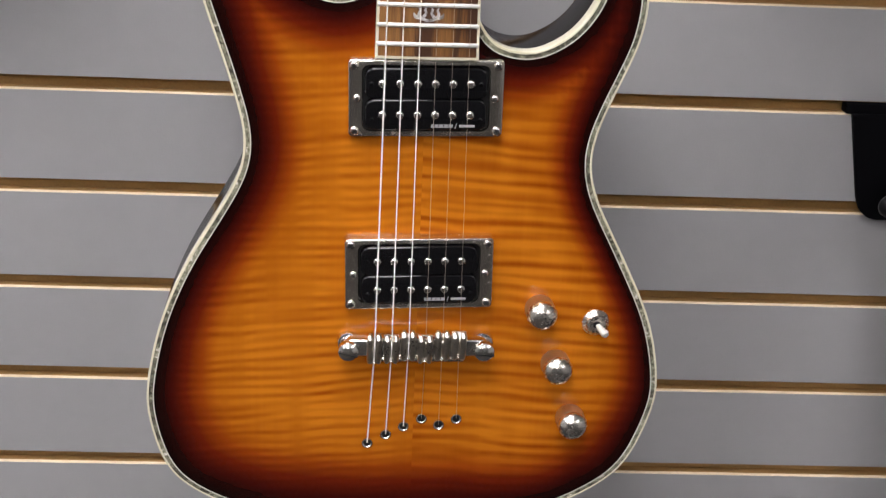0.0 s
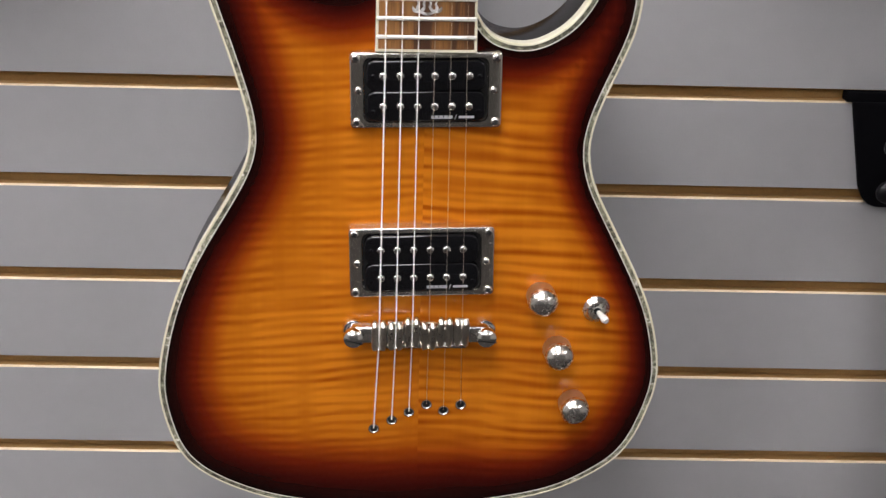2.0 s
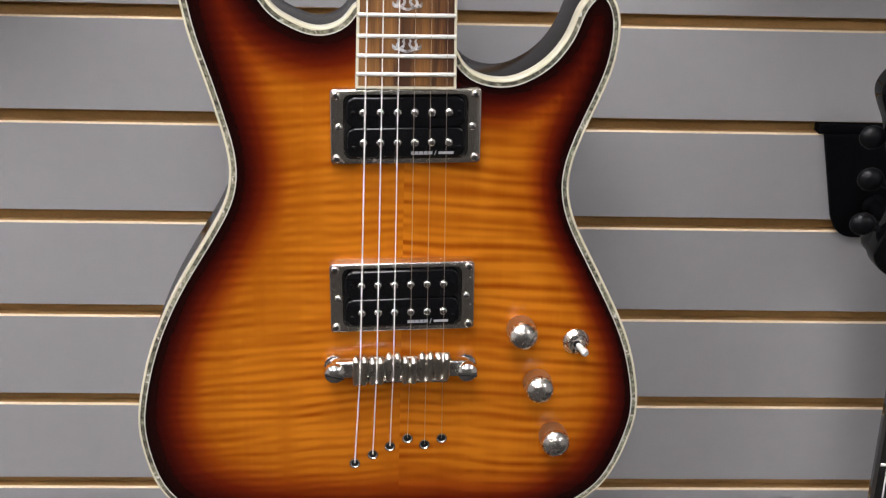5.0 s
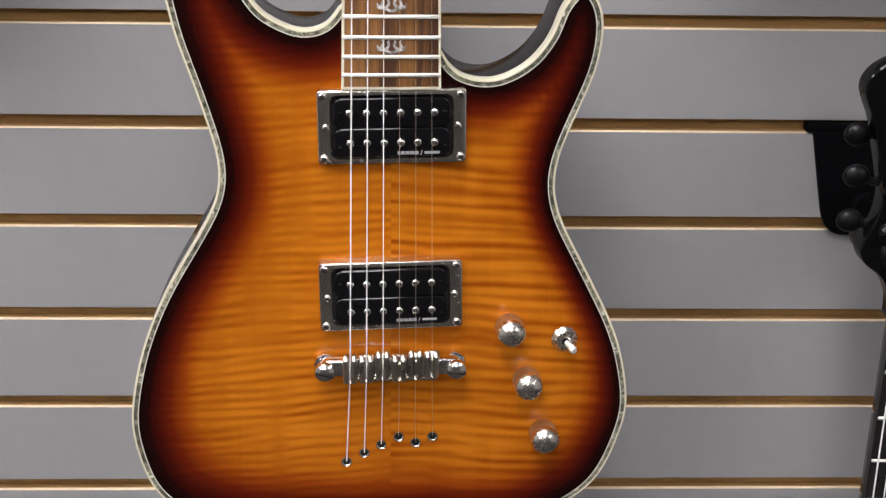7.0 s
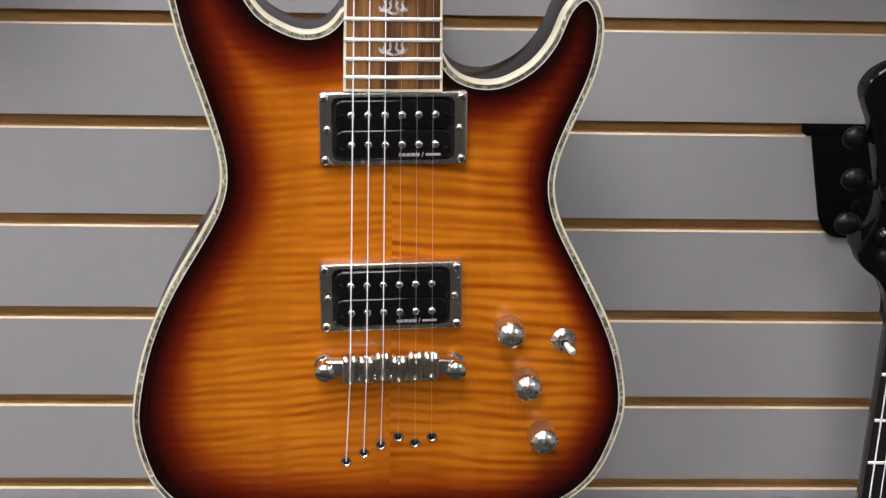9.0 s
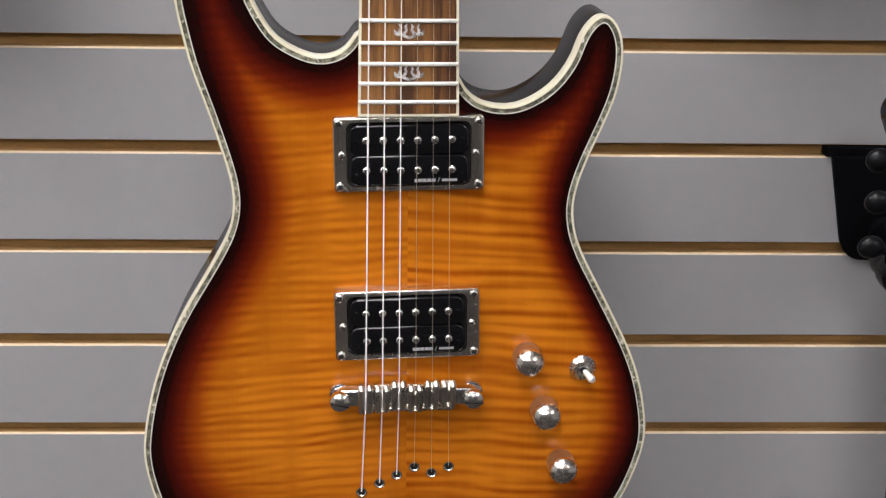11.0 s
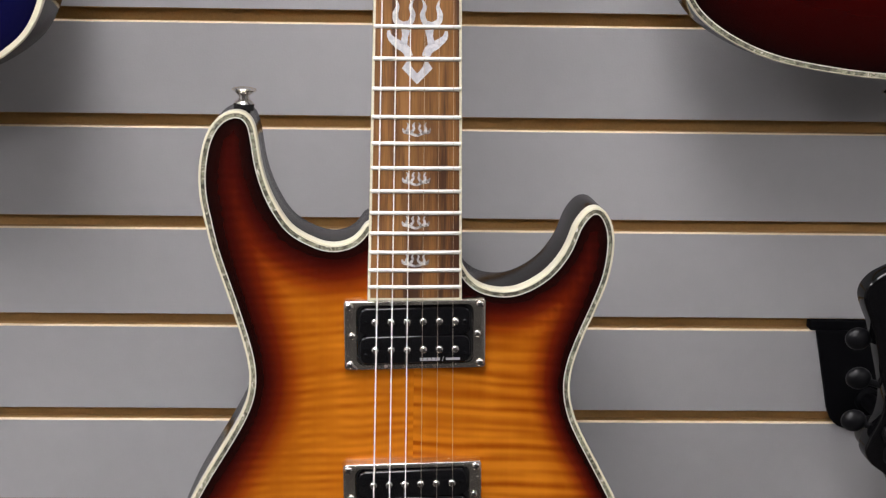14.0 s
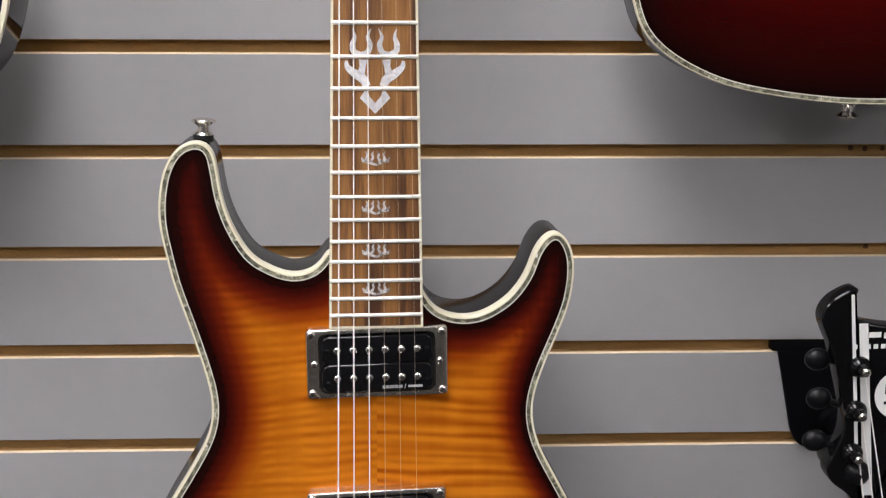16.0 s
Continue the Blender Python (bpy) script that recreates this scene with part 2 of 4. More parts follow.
M_STEEL = mat("black_powder_steel", (0.004, 0.004, 0.005), 0.6, bump=0.15, bump_scale=900, spec=0.04)
M_RUBBER = mat("black_rubber", (0.004, 0.004, 0.005), 0.36, vary=0.2, spec=0.25)
M_WHITE = mat("white_paint", (0.82, 0.82, 0.80), 0.35, coat=0.5)
M_LAMINATE = mat("grey_laminate", (0.398, 0.392, 0.397), 0.48, vary=0.035, scale=7, bump=0.10, bump_scale=700, rough_vary=0.06)
M_MDF = mat("raw_fibreboard", (0.40, 0.235, 0.085), 0.85, vary=0.14, scale=60, bump=0.3, bump_scale=900)
# paler than the raw board: overhead light on the lip, put into its colour
M_LIT_LIP = mat("lit_board_edge", (0.80, 0.66, 0.46), 0.7, vary=0.10, scale=90)
# unseen side walls, added pale to bounce fill light
M_PLASTER = mat("painted_plaster", (0.45, 0.44, 0.43), 0.8, vary=0.05, scale=3)
# unseen south wall, added dark so the lacquer mirrors little of it
M_DARK_WALL = mat("dark_unseen_wall", (0.08, 0.077, 0.074), 0.8, vary=0.2, scale=2)
M_CEILING = mat("ceiling_tile", (0.70, 0.70, 0.68), 0.9, vary=0.05, scale=20)
# unseen floor, its tone set for bounced light and dark reflections
M_CARPET = mat("grey_brown_carpet", (0.042, 0.037, 0.034), 0.95, vary=0.3, scale=50, bump=0.6, bump_scale=400)
M_LAMP = glow("lamp_diffuser", LAMP_TINT, LAMP)
M_FRAME = mat("white_metal_frame", (0.75, 0.75, 0.75), 0.4)


# ---- mesh helpers ----
def link(name, bm, material, parent=None, label="", smooth=True, angle=35):
    bmesh.ops.recalc_face_normals(bm, faces=bm.faces)
    if smooth:
        for f in bm.faces:
            f.smooth = True
        for e in bm.edges:
            if len(e.link_faces) == 2 and e.calc_face_angle(0) > radians(angle):
                e.smooth = False
    me = bpy.data.meshes.new(name)
    bm.to_mesh(me)
    bm.free()
    for m in (material if isinstance(material, (list, tuple)) else [material]):
        me.materials.append(m)
    ob = new(name, me)
    if parent is not None:
        ob.parent = parent
    if label:
        tagged(ob, label)
    return ob


def part(name, bm, material, parent, label="", smooth=True, angle=35):
    return link(name, bm, material, parent, label, smooth, angle)


def again(ob, parent, m):
    """Another object on the same mesh, under parent."""
    o = new(ob.name.split(".")[0], ob.data)
    o.parent = parent
    o.matrix_basis = m
    for key in ("label",):
        if key in ob:
            o[key] = ob[key]
    return o


def rings(bm, loops, cap_a=True, cap_b=True, closed=True):
    """Skin a row of loops with the same number of points."""
    vs = [[bm.verts.new(p) for p in lp] for lp in loops]
    n = len(vs[0])
    for a, b in zip(vs, vs[1:]):
        for i in range(n if closed else n - 1):
            j = (i + 1) % n
            bm.faces.new((a[i], a[j], b[j], b[i]))
    if cap_a:
        bm.faces.new(list(reversed(vs[0])))
    if cap_b:
        bm.faces.new(vs[-1])
    return vs


def slab(bm, outline, y0, y1, bevel=0.0, back_bevel=0.0):
    """A flat piece in the x-z plane from y0 (front) to y1 (back), its front edge rounded."""
    o = np.array(outline)
    loops = []
    if bevel:
        for k in range(4):
            a = k / 3 * math.pi / 2
            loops.append([(p[0], y0 + bevel * (1 - math.cos(a)), p[1]) for p in inset(o, bevel * (1 - math.sin(a)))])
    else:
        loops.append([(p[0], y0, p[1]) for p in o])
    if back_bevel:
        loops.append([(p[0], y1 - back_bevel, p[1]) for p in o])
        loops.append([(p[0], y1, p[1]) for p in inset(o, back_bevel)])
    else:
        loops.append([(p[0], y1, p[1]) for p in o])
    rings(bm, loops)


def normals2(o):
    t = np.roll(o, -1, 0) - np.roll(o, 1, 0)
    t /= np.maximum(np.linalg.norm(t, axis=1)[:, None], 1e-9)
    return np.stack([-t[:, 1], t[:, 0]], 1)


def area2(o):
    return 0.5 * np.sum(o[:, 0] * np.roll(o[:, 1], -1) - np.roll(o[:, 0], -1) * o[:, 1])


def inset(o, d):
    """The outline moved inwards by d (along its normals)."""
    o = np.asarray(o, float)
    n = normals2(o)
    return o + n * d * (1 if area2(o) > 0 else -1)


def spline(points, per=8, closed=True):
    """A smooth curve through control points (Catmull-Rom)."""
    p = np.array(points, float)
    n = len(p)
    out = []
    for i in range(n if closed else n - 1):
        a, b, c, d = (p[(i + k) % n] if closed else p[min(max(i + k, 0), n - 1)] for k in (-1, 0, 1, 2))
        for k in range(per):
            t = k / per
            out.append(0.5 * ((2 * b) + (c - a) * t + (2 * a - 5 * b + 4 * c - d) * t * t + (3 * b - a - 3 * c + d) * t ** 3))
    if not closed:
        out.append(p[-1])
    return np.array(out)


def even(o, n, closed=True):
    """n points at even steps along the outline."""
    q = np.vstack([o, o[:1]]) if closed else o
    s = np.concatenate([[0], np.cumsum(np.linalg.norm(np.diff(q, axis=0), axis=1))])
    t = np.linspace(0, s[-1], n, endpoint=not closed)
    return np.stack([np.interp(t, s, q[:, k]) for k in range(q.shape[1])], 1)


def round_rect(w, h, r, n=5, cx=0.0, cz=0.0):
    out = []
    for sx, sz, a0 in ((1, 1, 0), (-1, 1, 90), (-1, -1, 180), (1, -1, 270)):
        for k in range(n):
            a = radians(a0 + 90 * k / (n - 1))
            out.append((cx + sx * (w / 2 - r) + r * math.cos(a), cz + sz * (h / 2 - r) + r * math.sin(a)))
    return np.array(out)


def disc(r, n=24, cx=0.0, cz=0.0):
    return np.array([(cx + r * math.cos(2 * math.pi * k / n), cz + r * math.sin(2 * math.pi * k / n)) for k in range(n)])


def lathe(bm, profile, m=Matrix.Identity(4), n=24):
    """Turned shape: profile rows of (radius, distance along the axis), axis along the local -y (outwards)."""
    loops = []
    for r, d in profile:
        loops.append([m @ Vector((max(r, 1e-5) * math.cos(2 * math.pi * k / n), -d, max(r, 1e-5) * math.sin(2 * math.pi * k / n))) for k in range(n)])
    rings(bm, loops)


def tube(bm, pts, r, n=10, ends=True):
    pts = [Vector(p) for p in pts]
    loops = []
    for i, p in enumerate(pts):
        t = (pts[min(i + 1, len(pts) - 1)] - pts[max(i - 1, 0)]).normalized()
        a = t.orthogonal().normalized() if i == 0 else (prev - t * prev.dot(t)).normalized()
        prev = a
        b = t.cross(a)
        rr = r[i] if isinstance(r, (list, tuple)) else r
        loops.append([p + (a * math.cos(2 * math.pi * k / n) + b * math.sin(2 * math.pi * k / n)) * rr for k in range(n)])
    rings(bm, loops, ends, ends)


def box(bm, x0, x1, y0, y1, z0, z1, bevel=0.0):
    r = bmesh.ops.create_cube(bm, size=1)
    for v in r["verts"]:
        v.co = Vector(((x0 + x1) / 2 + v.co.x * (x1 - x0), (y0 + y1) / 2 + v.co.y * (y1 - y0), (z0 + z1) / 2 + v.co.z * (z1 - z0)))
    if bevel:
        es = list({e for v in r["verts"] for e in v.link_edges})
        bmesh.ops.bevel(bm, geom=es, offset=bevel, segments=2, affect="EDGES", profile=0.5)


def thing(name, label, category, m, group="", kind=""):
    e = new(name)
    e.empty_display_size = 0.05
    e.matrix_basis = m
    return tagged(e, label, category, group, kind)


# ---- the room ----
def setting(name, bm, material, label, category):
    return tagged(link(name, bm, material, None, smooth=False), label, category, kind="structure")


ROOM_X, ROOM_S, ROOM_H = 3.2, -4.6, 2.85
wall = thing("wall_north", "grey slatwall with brown fibreboard slots, hung with guitars", "wall", Matrix.Identity(4), kind="structure")
bm = bmesh.new()
box(bm, -ROOM_X, ROOM_X, 0.0095, 0.06, 0, ROOM_H)
part("backing_board", bm, M_MDF, wall, "brown raw fibreboard backing", smooth=False)


def slat_mesh():
    """One slat: grey laminate face, raw board edges, overhead light painted pale along the upper lip."""
    h = SLAT - SLOT
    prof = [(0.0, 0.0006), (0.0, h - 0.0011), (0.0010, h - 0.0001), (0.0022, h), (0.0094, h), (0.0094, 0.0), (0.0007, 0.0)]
    bm = bmesh.new()
    xs = (-ROOM_X, ROOM_X)
    a = [bm.verts.new((xs[0], y, z)) for y, z in prof]
    b = [bm.verts.new((xs[1], y, z)) for y, z in prof]
    n = len(prof)
    for i in range(n):
        f = bm.faces.new((a[i], a[(i + 1) % n], b[(i + 1) % n], b[i]))
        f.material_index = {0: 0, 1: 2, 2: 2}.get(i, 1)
    bm.faces.new(list(reversed(a))).material_index = 1
    bm.faces.new(b).material_index = 1
    return bm


slat = None
for k in range(-18, 24):
    top = LIP + k * SLAT
    z = top - (SLAT - SLOT)
    if z < 0.0 or top > ROOM_H:
        continue
    if slat is None:
        slat = part("slat", slat_mesh(), [M_LAMINATE, M_MDF, M_LIT_LIP], wall, smooth=False)
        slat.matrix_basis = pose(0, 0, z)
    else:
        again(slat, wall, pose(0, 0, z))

# small dark brown marks in the slots, drawn as low round caps
for x, k, dz in ((0.358, 3, 0.0050), (0.3690, 3, 0.0045), (0.3825, 3, 0.0050), (0.376, 2, 0.0048)):
    bm = bmesh.new()
    rr = [[(x + r * math.cos(t / 8 * math.pi), 0.0095 - d, LIP + k * SLAT + dz + r * math.sin(t / 8 * math.pi)) for t in range(16)] for r, d in ((0.0021, 0.0), (0.0019, 0.0008), (0.0008, 0.0010))]
    rings(bm, rr)
    part("slot_mark", bm, M_SLOT_MARK, wall, "small dark brown mark in a slot")

bm = bmesh.new()
box(bm, -ROOM_X, ROOM_X, ROOM_S, 0.06, -0.1, 0)
setting("floor", bm, M_CARPET, "grey-brown shop carpet", "floor")
bm = bmesh.new()
box(bm, -ROOM_X, ROOM_X, ROOM_S, 0.06, ROOM_H, ROOM_H + 0.1)
setting("ceiling", bm, M_CEILING, "white tiled shop ceiling", "ceiling")
for nm, x0, x1, y0, y1 in (("wall_west", -ROOM_X - 0.1, -ROOM_X, ROOM_S, 0.06), ("wall_east", ROOM_X, ROOM_X + 0.1, ROOM_S, 0.06), ("wall_south", -ROOM_X, ROOM_X, ROOM_S - 0.1, ROOM_S)):
    bm = bmesh.new()
    box(bm, x0, x1, y0, y1, 0, ROOM_H)
    setting(nm, bm, M_DARK_WALL if nm == "wall_south" else M_PLASTER, "plain unseen shop wall, added to close the room", "wall")


def ceiling_light(x, y):
    e = thing("ceiling_light", "white recessed fluorescent ceiling light panel", "ceiling light", pose(x, y, ROOM_H - 0.03), "ceiling lights")
    bm = bmesh.new()
    for a, b, c, d in ((-0.31, 0.31, -0.61, -0.58), (-0.31, 0.31, 0.58, 0.61), (-0.31, -0.28, -0.58, 0.58), (0.28, 0.31, -0.58, 0.58)):
        box(bm, a, b, c, d, 0, 0.03, 0.002)
    part("frame", bm, M_FRAME, e, smooth=False)
    bm = bmesh.new()
    box(bm, -0.28, 0.28, -0.58, 0.58, 0.006, 0.02)
    part("diffuser", bm, M_LAMP, e, "glowing white diffuser", smooth=False)
    return e


lamp = ceiling_light(-0.2, -0.94)
for x, y in LAMP_SPOTS:
    copy_thing(lamp, pose(x, y, ROOM_H - 0.03))


# ---- guitar hangers ----
def hanger(x, slot_k, reach, half_fork, tapered=True, fork=True, rise=0.0):
    """A black steel plate hooked into a slot, with a padded fork that carries a guitar's headstock."""
    zt = LIP + slot_k * SLAT
    e = thing("guitar_hanger", "black steel slatwall guitar hanger with padded fork" if fork else "black steel slatwall hanger plate", "hanger", pose(x, 0, zt), "guitar hangers")
    bm = bmesh.new()
    box(bm, -0.048, 0.048, -0.003, 0.008, 0.0005, 0.0080, 0.0008)
    part("hook", bm, M_STEEL, e)
    w0, w1, h = (0.0435, 0.0275, 0.079) if tapered else (0.0475, 0.0475, 0.080)
    r = 0.016 if tapered else 0.003
    left = [(-w0, 0.001), (-w1 - (w0 - w1) * r / h * 0.7, -h + r)]
    corner = [(-w1 + r * (1 - math.cos(radians(a))) - 0.001, -h + r - r * math.sin(radians(a))) for a in (15, 35, 55, 75, 90)]
    half = left + corner
    outline = half + [(-a, b) for a, b in reversed(half)]
    bm = bmesh.new()
    slab(bm, even(np.array(outline), 90), -0.0055, -0.0008, 0.0012)
    part("plate", bm, M_STEEL, e)
    if not fork:
        return e
    zc = -0.062 + rise
    bm = bmesh.new()
    lathe(bm, [(0.0, 0.0), (0.010, 0.0), (0.010, 0.004), (0.0065, 0.006), (0.0065, reach - 0.055)], pose(0, -0.005, zc), 16)
    part("rod", bm, M_STEEL, e)
    for s in (-1, 1):
        pts = spline([(s * 0.002, -reach + 0.045, zc), (s * half_fork * 0.55, -reach + 0.043, zc), (s * half_fork * 0.95, -reach + 0.03, zc + 0.001), (s * half_fork, -reach, zc + 0.003), (s * half_fork, -reach - 0.022, zc + 0.008)], 6, closed=False)
        bm = bmesh.new()
        tube(bm, pts, [0.0075] * 8 + [0.0095] * (len(pts) - 8), 14)
        arm = part("arm", bm, M_RUBBER, e, "black rubber sleeve")
        bm = bmesh.new()
        bmesh.ops.create_uvsphere(bm, u_segments=16, v_segments=10, radius=0.0098, matrix=Matrix.Translation(pts[-1]))
        part("end_cap", bm, M_RUBBER, arm)
    return e


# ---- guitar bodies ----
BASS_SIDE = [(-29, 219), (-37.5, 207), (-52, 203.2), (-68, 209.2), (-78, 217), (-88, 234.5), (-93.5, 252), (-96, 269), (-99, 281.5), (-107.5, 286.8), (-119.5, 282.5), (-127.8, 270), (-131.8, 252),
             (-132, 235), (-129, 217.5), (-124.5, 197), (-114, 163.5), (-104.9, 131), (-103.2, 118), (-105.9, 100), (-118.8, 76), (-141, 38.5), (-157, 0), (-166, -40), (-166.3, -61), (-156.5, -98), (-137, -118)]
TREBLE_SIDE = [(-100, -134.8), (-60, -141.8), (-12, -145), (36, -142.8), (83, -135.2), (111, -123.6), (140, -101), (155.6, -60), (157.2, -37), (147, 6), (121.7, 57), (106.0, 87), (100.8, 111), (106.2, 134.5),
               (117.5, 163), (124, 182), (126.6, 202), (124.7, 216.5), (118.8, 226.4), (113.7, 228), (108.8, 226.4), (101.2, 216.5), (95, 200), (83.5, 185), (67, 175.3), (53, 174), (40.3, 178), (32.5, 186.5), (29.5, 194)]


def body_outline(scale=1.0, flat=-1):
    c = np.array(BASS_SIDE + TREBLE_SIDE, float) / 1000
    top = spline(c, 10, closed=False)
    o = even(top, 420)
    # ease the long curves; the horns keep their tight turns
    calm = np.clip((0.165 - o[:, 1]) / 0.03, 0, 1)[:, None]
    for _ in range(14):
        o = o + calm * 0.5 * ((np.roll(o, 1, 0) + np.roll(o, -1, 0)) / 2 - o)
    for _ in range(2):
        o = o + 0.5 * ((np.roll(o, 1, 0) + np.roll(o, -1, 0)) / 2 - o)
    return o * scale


def top_mesh(o, y, step):
    """The face, cut into a fine grid, with the distance to the edge kept on it."""
    bm = bmesh.new()
    bm.faces.new([bm.verts.new((p[0], y, p[1])) for p in o])
    lo, hi = o.min(0), o.max(0)
    for axis in (0, 1):
        for c in np.arange(lo[axis] + step / 2, hi[axis], step):
            co = (c, 0, 0) if axis == 0 else (0, 0, c)
            no = (1, 0, 0) if axis == 0 else (0, 0, 1)
            bmesh.ops.bisect_plane(bm, geom=bm.verts[:] + bm.edges[:] + bm.faces[:], plane_co=co, plane_no=no, dist=1e-7)
    return bm


def guitar_body(e, o, y0, depth, m_top, m_side, step=0.006, cream=0.0015, shell_w=0.0024, line=0.0007, label_top="", side_band=0.0095):
    """Body with its bound edge: cream binding, shell purfling, thin inner line and the figured face."""
    def lp(d, y):
        return [(p[0], y, p[1]) for p in inset(o, d)]
    bm = bmesh.new()
    rings(bm, [lp(cream, y0 + 0.0025), lp(cream, y0 + side_band), lp(0, y0 + side_band), lp(0, y0 + depth - 0.012), lp(0.0012, y0 + depth - 0.006), lp(0.0050, y0 + depth)])
    part("body", bm, m_side, e, "dark glossy lacquered sides and back")
    bm = bmesh.new()
    a = rings(bm, [lp(cream, y0 + 0.0025), lp(cream, y0), lp(0.0006, y0), lp(0.0001, y0 + 0.0005), lp(0, y0 + 0.0012), lp(0, y0 + side_band), lp(cream, y0 + side_band)], False, False)
    part("binding", bm, M_CREAM, e, "aged cream plastic binding")
    if shell_w:
        outer, inner = inset(o, cream), inset(o, cream + shell_w)
        bm = bmesh.new()
        n = len(o)
        i = 0
        while i < n:
            k = min(random.choice((2, 2, 3, 3, 4)), n - i)
            idx = [j % n for j in range(i, i + k + 1)]
            f = [bm.verts.new((*outer[j][:1], y0 + 0.0002, outer[j][1])) for j in idx]
            g = [bm.verts.new((*inner[j][:1], y0 + 0.0002, inner[j][1])) for j in idx]
            for t in range(len(idx) - 1):
                bm.faces.new((f[t], f[t + 1], g[t + 1], g[t]))
            i += k
        ob = part("purfling", bm, M_ABALONE, e, "iridescent grey-green abalone strip", smooth=False)
        tagged(ob, kind="stuff")
        bm = bmesh.new()
        rings(bm, [lp(cream + shell_w, y0 + 0.002), lp(cream + shell_w, y0), lp(cream + shell_w + line, y0), lp(cream + shell_w + line, y0 + 0.002)], False, False)
        part("purfling_line", bm, M_LINE, e)
    else:
        line = 0.0
    ring = inset(o, cream + shell_w + line)
    bm = top_mesh(ring, y0 + 0.0001, step)
    ob = part("top", bm, m_top, e, label_top, smooth=False)
    me = ob.data
    co = np.empty(len(me.vertices) * 3)
    me.vertices.foreach_get("co", co)
    co = co.reshape(-1, 3)[:, (0, 2)]
    d = np.min(np.linalg.norm(co[:, None] - ring[None], axis=2), axis=1)
    # the spray reaches further in at the tail than at the waist; lower-body shade is painted in with it
    tail = np.clip((-co[:, 1] - 0.005) / 0.115, 0, 1)
    treble = np.clip((co[:, 0] - 0.03) / 0.05, 0, 1)
    d = d * (1 - 0.26 * np.clip((co[:, 1] - 0.165) / 0.06, 0, 1)) * (1 - 0.50 * tail * (1 - 0.45 * treble)) * (1 + 0.60 * treble * np.exp(-((co[:, 1] - 0.035) / 0.085) ** 2) + 0.10 * treble * np.exp(-((co[:, 1] - 0.11) / 0.05) ** 2))
    at = me.attributes.new("edge", "FLOAT", "POINT")
    at.data.foreach_set("value", np.minimum(d / 0.054, 1.0).astype(np.float32))
    return ring


def strap_button(e, m, felt=True):
    bm = bmesh.new()
    lathe(bm, [(0.0062, 0.002), (0.0055, 0.0032), (0.0036, 0.0050), (0.0034, 0.0072), (0.0056, 0.0088), (0.0074, 0.0098), (0.0078, 0.0107), (0.0070, 0.0116), (0.004, 0.0123), (0.0, 0.0125)], m, 28)
    b = part("strap_button", bm, M_CHROME, e, "polished chrome strap button")
    if felt:
        bm = bmesh.new()
        lathe(bm, [(0.0, -0.002), (0.0062, -0.002), (0.0064, 0.0021), (0.0, 0.0021)], m, 24)
        part("felt_washer", bm, M_FELT, b)


def fret_v(n, scale_len):
    return scale_len * 2 ** (-n / 12)


def neck(e, scale_len, end_v, w_end, w_nut, y_at, m_board, m_bind, frets=22, bind=0.0016, board=0.0062, m_neck=None, m_nut=None):
    """Neck, fingerboard with its binding, frets and nut; y_at(v) is the board's surface."""
    def half(v):
        return (w_nut + (w_end - w_nut) * (scale_len - v) / (scale_len - end_v)) / 2
    n = 14
    vs = np.linspace(end_v, scale_len, n)
    loops = []
    for v in vs:
        h = half(v)
        y = y_at(v) + board
        dep = 0.016 + 0.012 * max(0.0, (0.225 - v) / 0.055)
        loops.append([(h * math.cos(math.pi * k / 10), y + dep * math.sin(math.pi * k / 10) ** 0.8, v) for k in range(11)])
    bm = bmesh.new()
    rings(bm, loops)
    part("neck", bm, m_neck or M_NECK, e, "dark lacquered wooden neck")
    bw = bind if m_bind else 0.0
    bm = bmesh.new()
    rings(bm, [[(s * (half(v) - bw), y_at(v) + d, v) for s, d in ((-1, 0), (-0.5, -0.0004), (0, -0.0006), (0.5, -0.0004), (1, 0), (1, board), (-1, board))] for v in vs + np.linspace(bw, 0, n)])
    fb = part("fingerboard", bm, m_board, e, "striped brown rosewood fingerboard" if m_bind else "black fingerboard", smooth=False)
    if m_bind:
        bm = bmesh.new()
        for s in (-1, 1):
            rings(bm, [[(s * (half(v) - (bw - a)), y_at(v) + d, v) for a, d in ((0, -0.0001), (bw * 0.8, -0.0001), (bw, 0.0004), (bw, board), (0, board))] for v in vs])
        h = half(end_v) - bw
        box(bm, -h, h, y_at(end_v) - 0.0003, y_at(end_v) + board, end_v, end_v + bw)
        part("binding", bm, m_bind, fb, "aged cream plastic binding", smooth=False)
    for k in range(1, frets + 1):
        v = fret_v(k, scale_len)
        h = half(v) - 0.0006
        bm = bmesh.new()
        pr = [(-0.00125, 0.0), (-0.0010, -0.0007), (-0.0004, -0.0012), (0.0004, -0.0012), (0.0010, -0.0007), (0.00125, 0.0)]
        y = y_at(v)
        rings(bm, [[(x, y + d * f - 0.0005 * (1 - (x / h) ** 2), v + z) for z, d in pr] for x, f in ((-h, 0.3), (-h + 0.001, 1), (-h / 2, 1), (0, 1), (h / 2, 1), (h - 0.001, 1), (h, 0.3))])
        part("fret", bm, M_FRET, fb)
    bm = bmesh.new()
    h = half(scale_len)
    box(bm, -h, h, y_at(scale_len) - 0.0015, y_at(scale_len) + board, scale_len, scale_len + 0.005, 0.0006)
    part("nut", bm, m_nut or M_WHITE, e)
    return fb, half


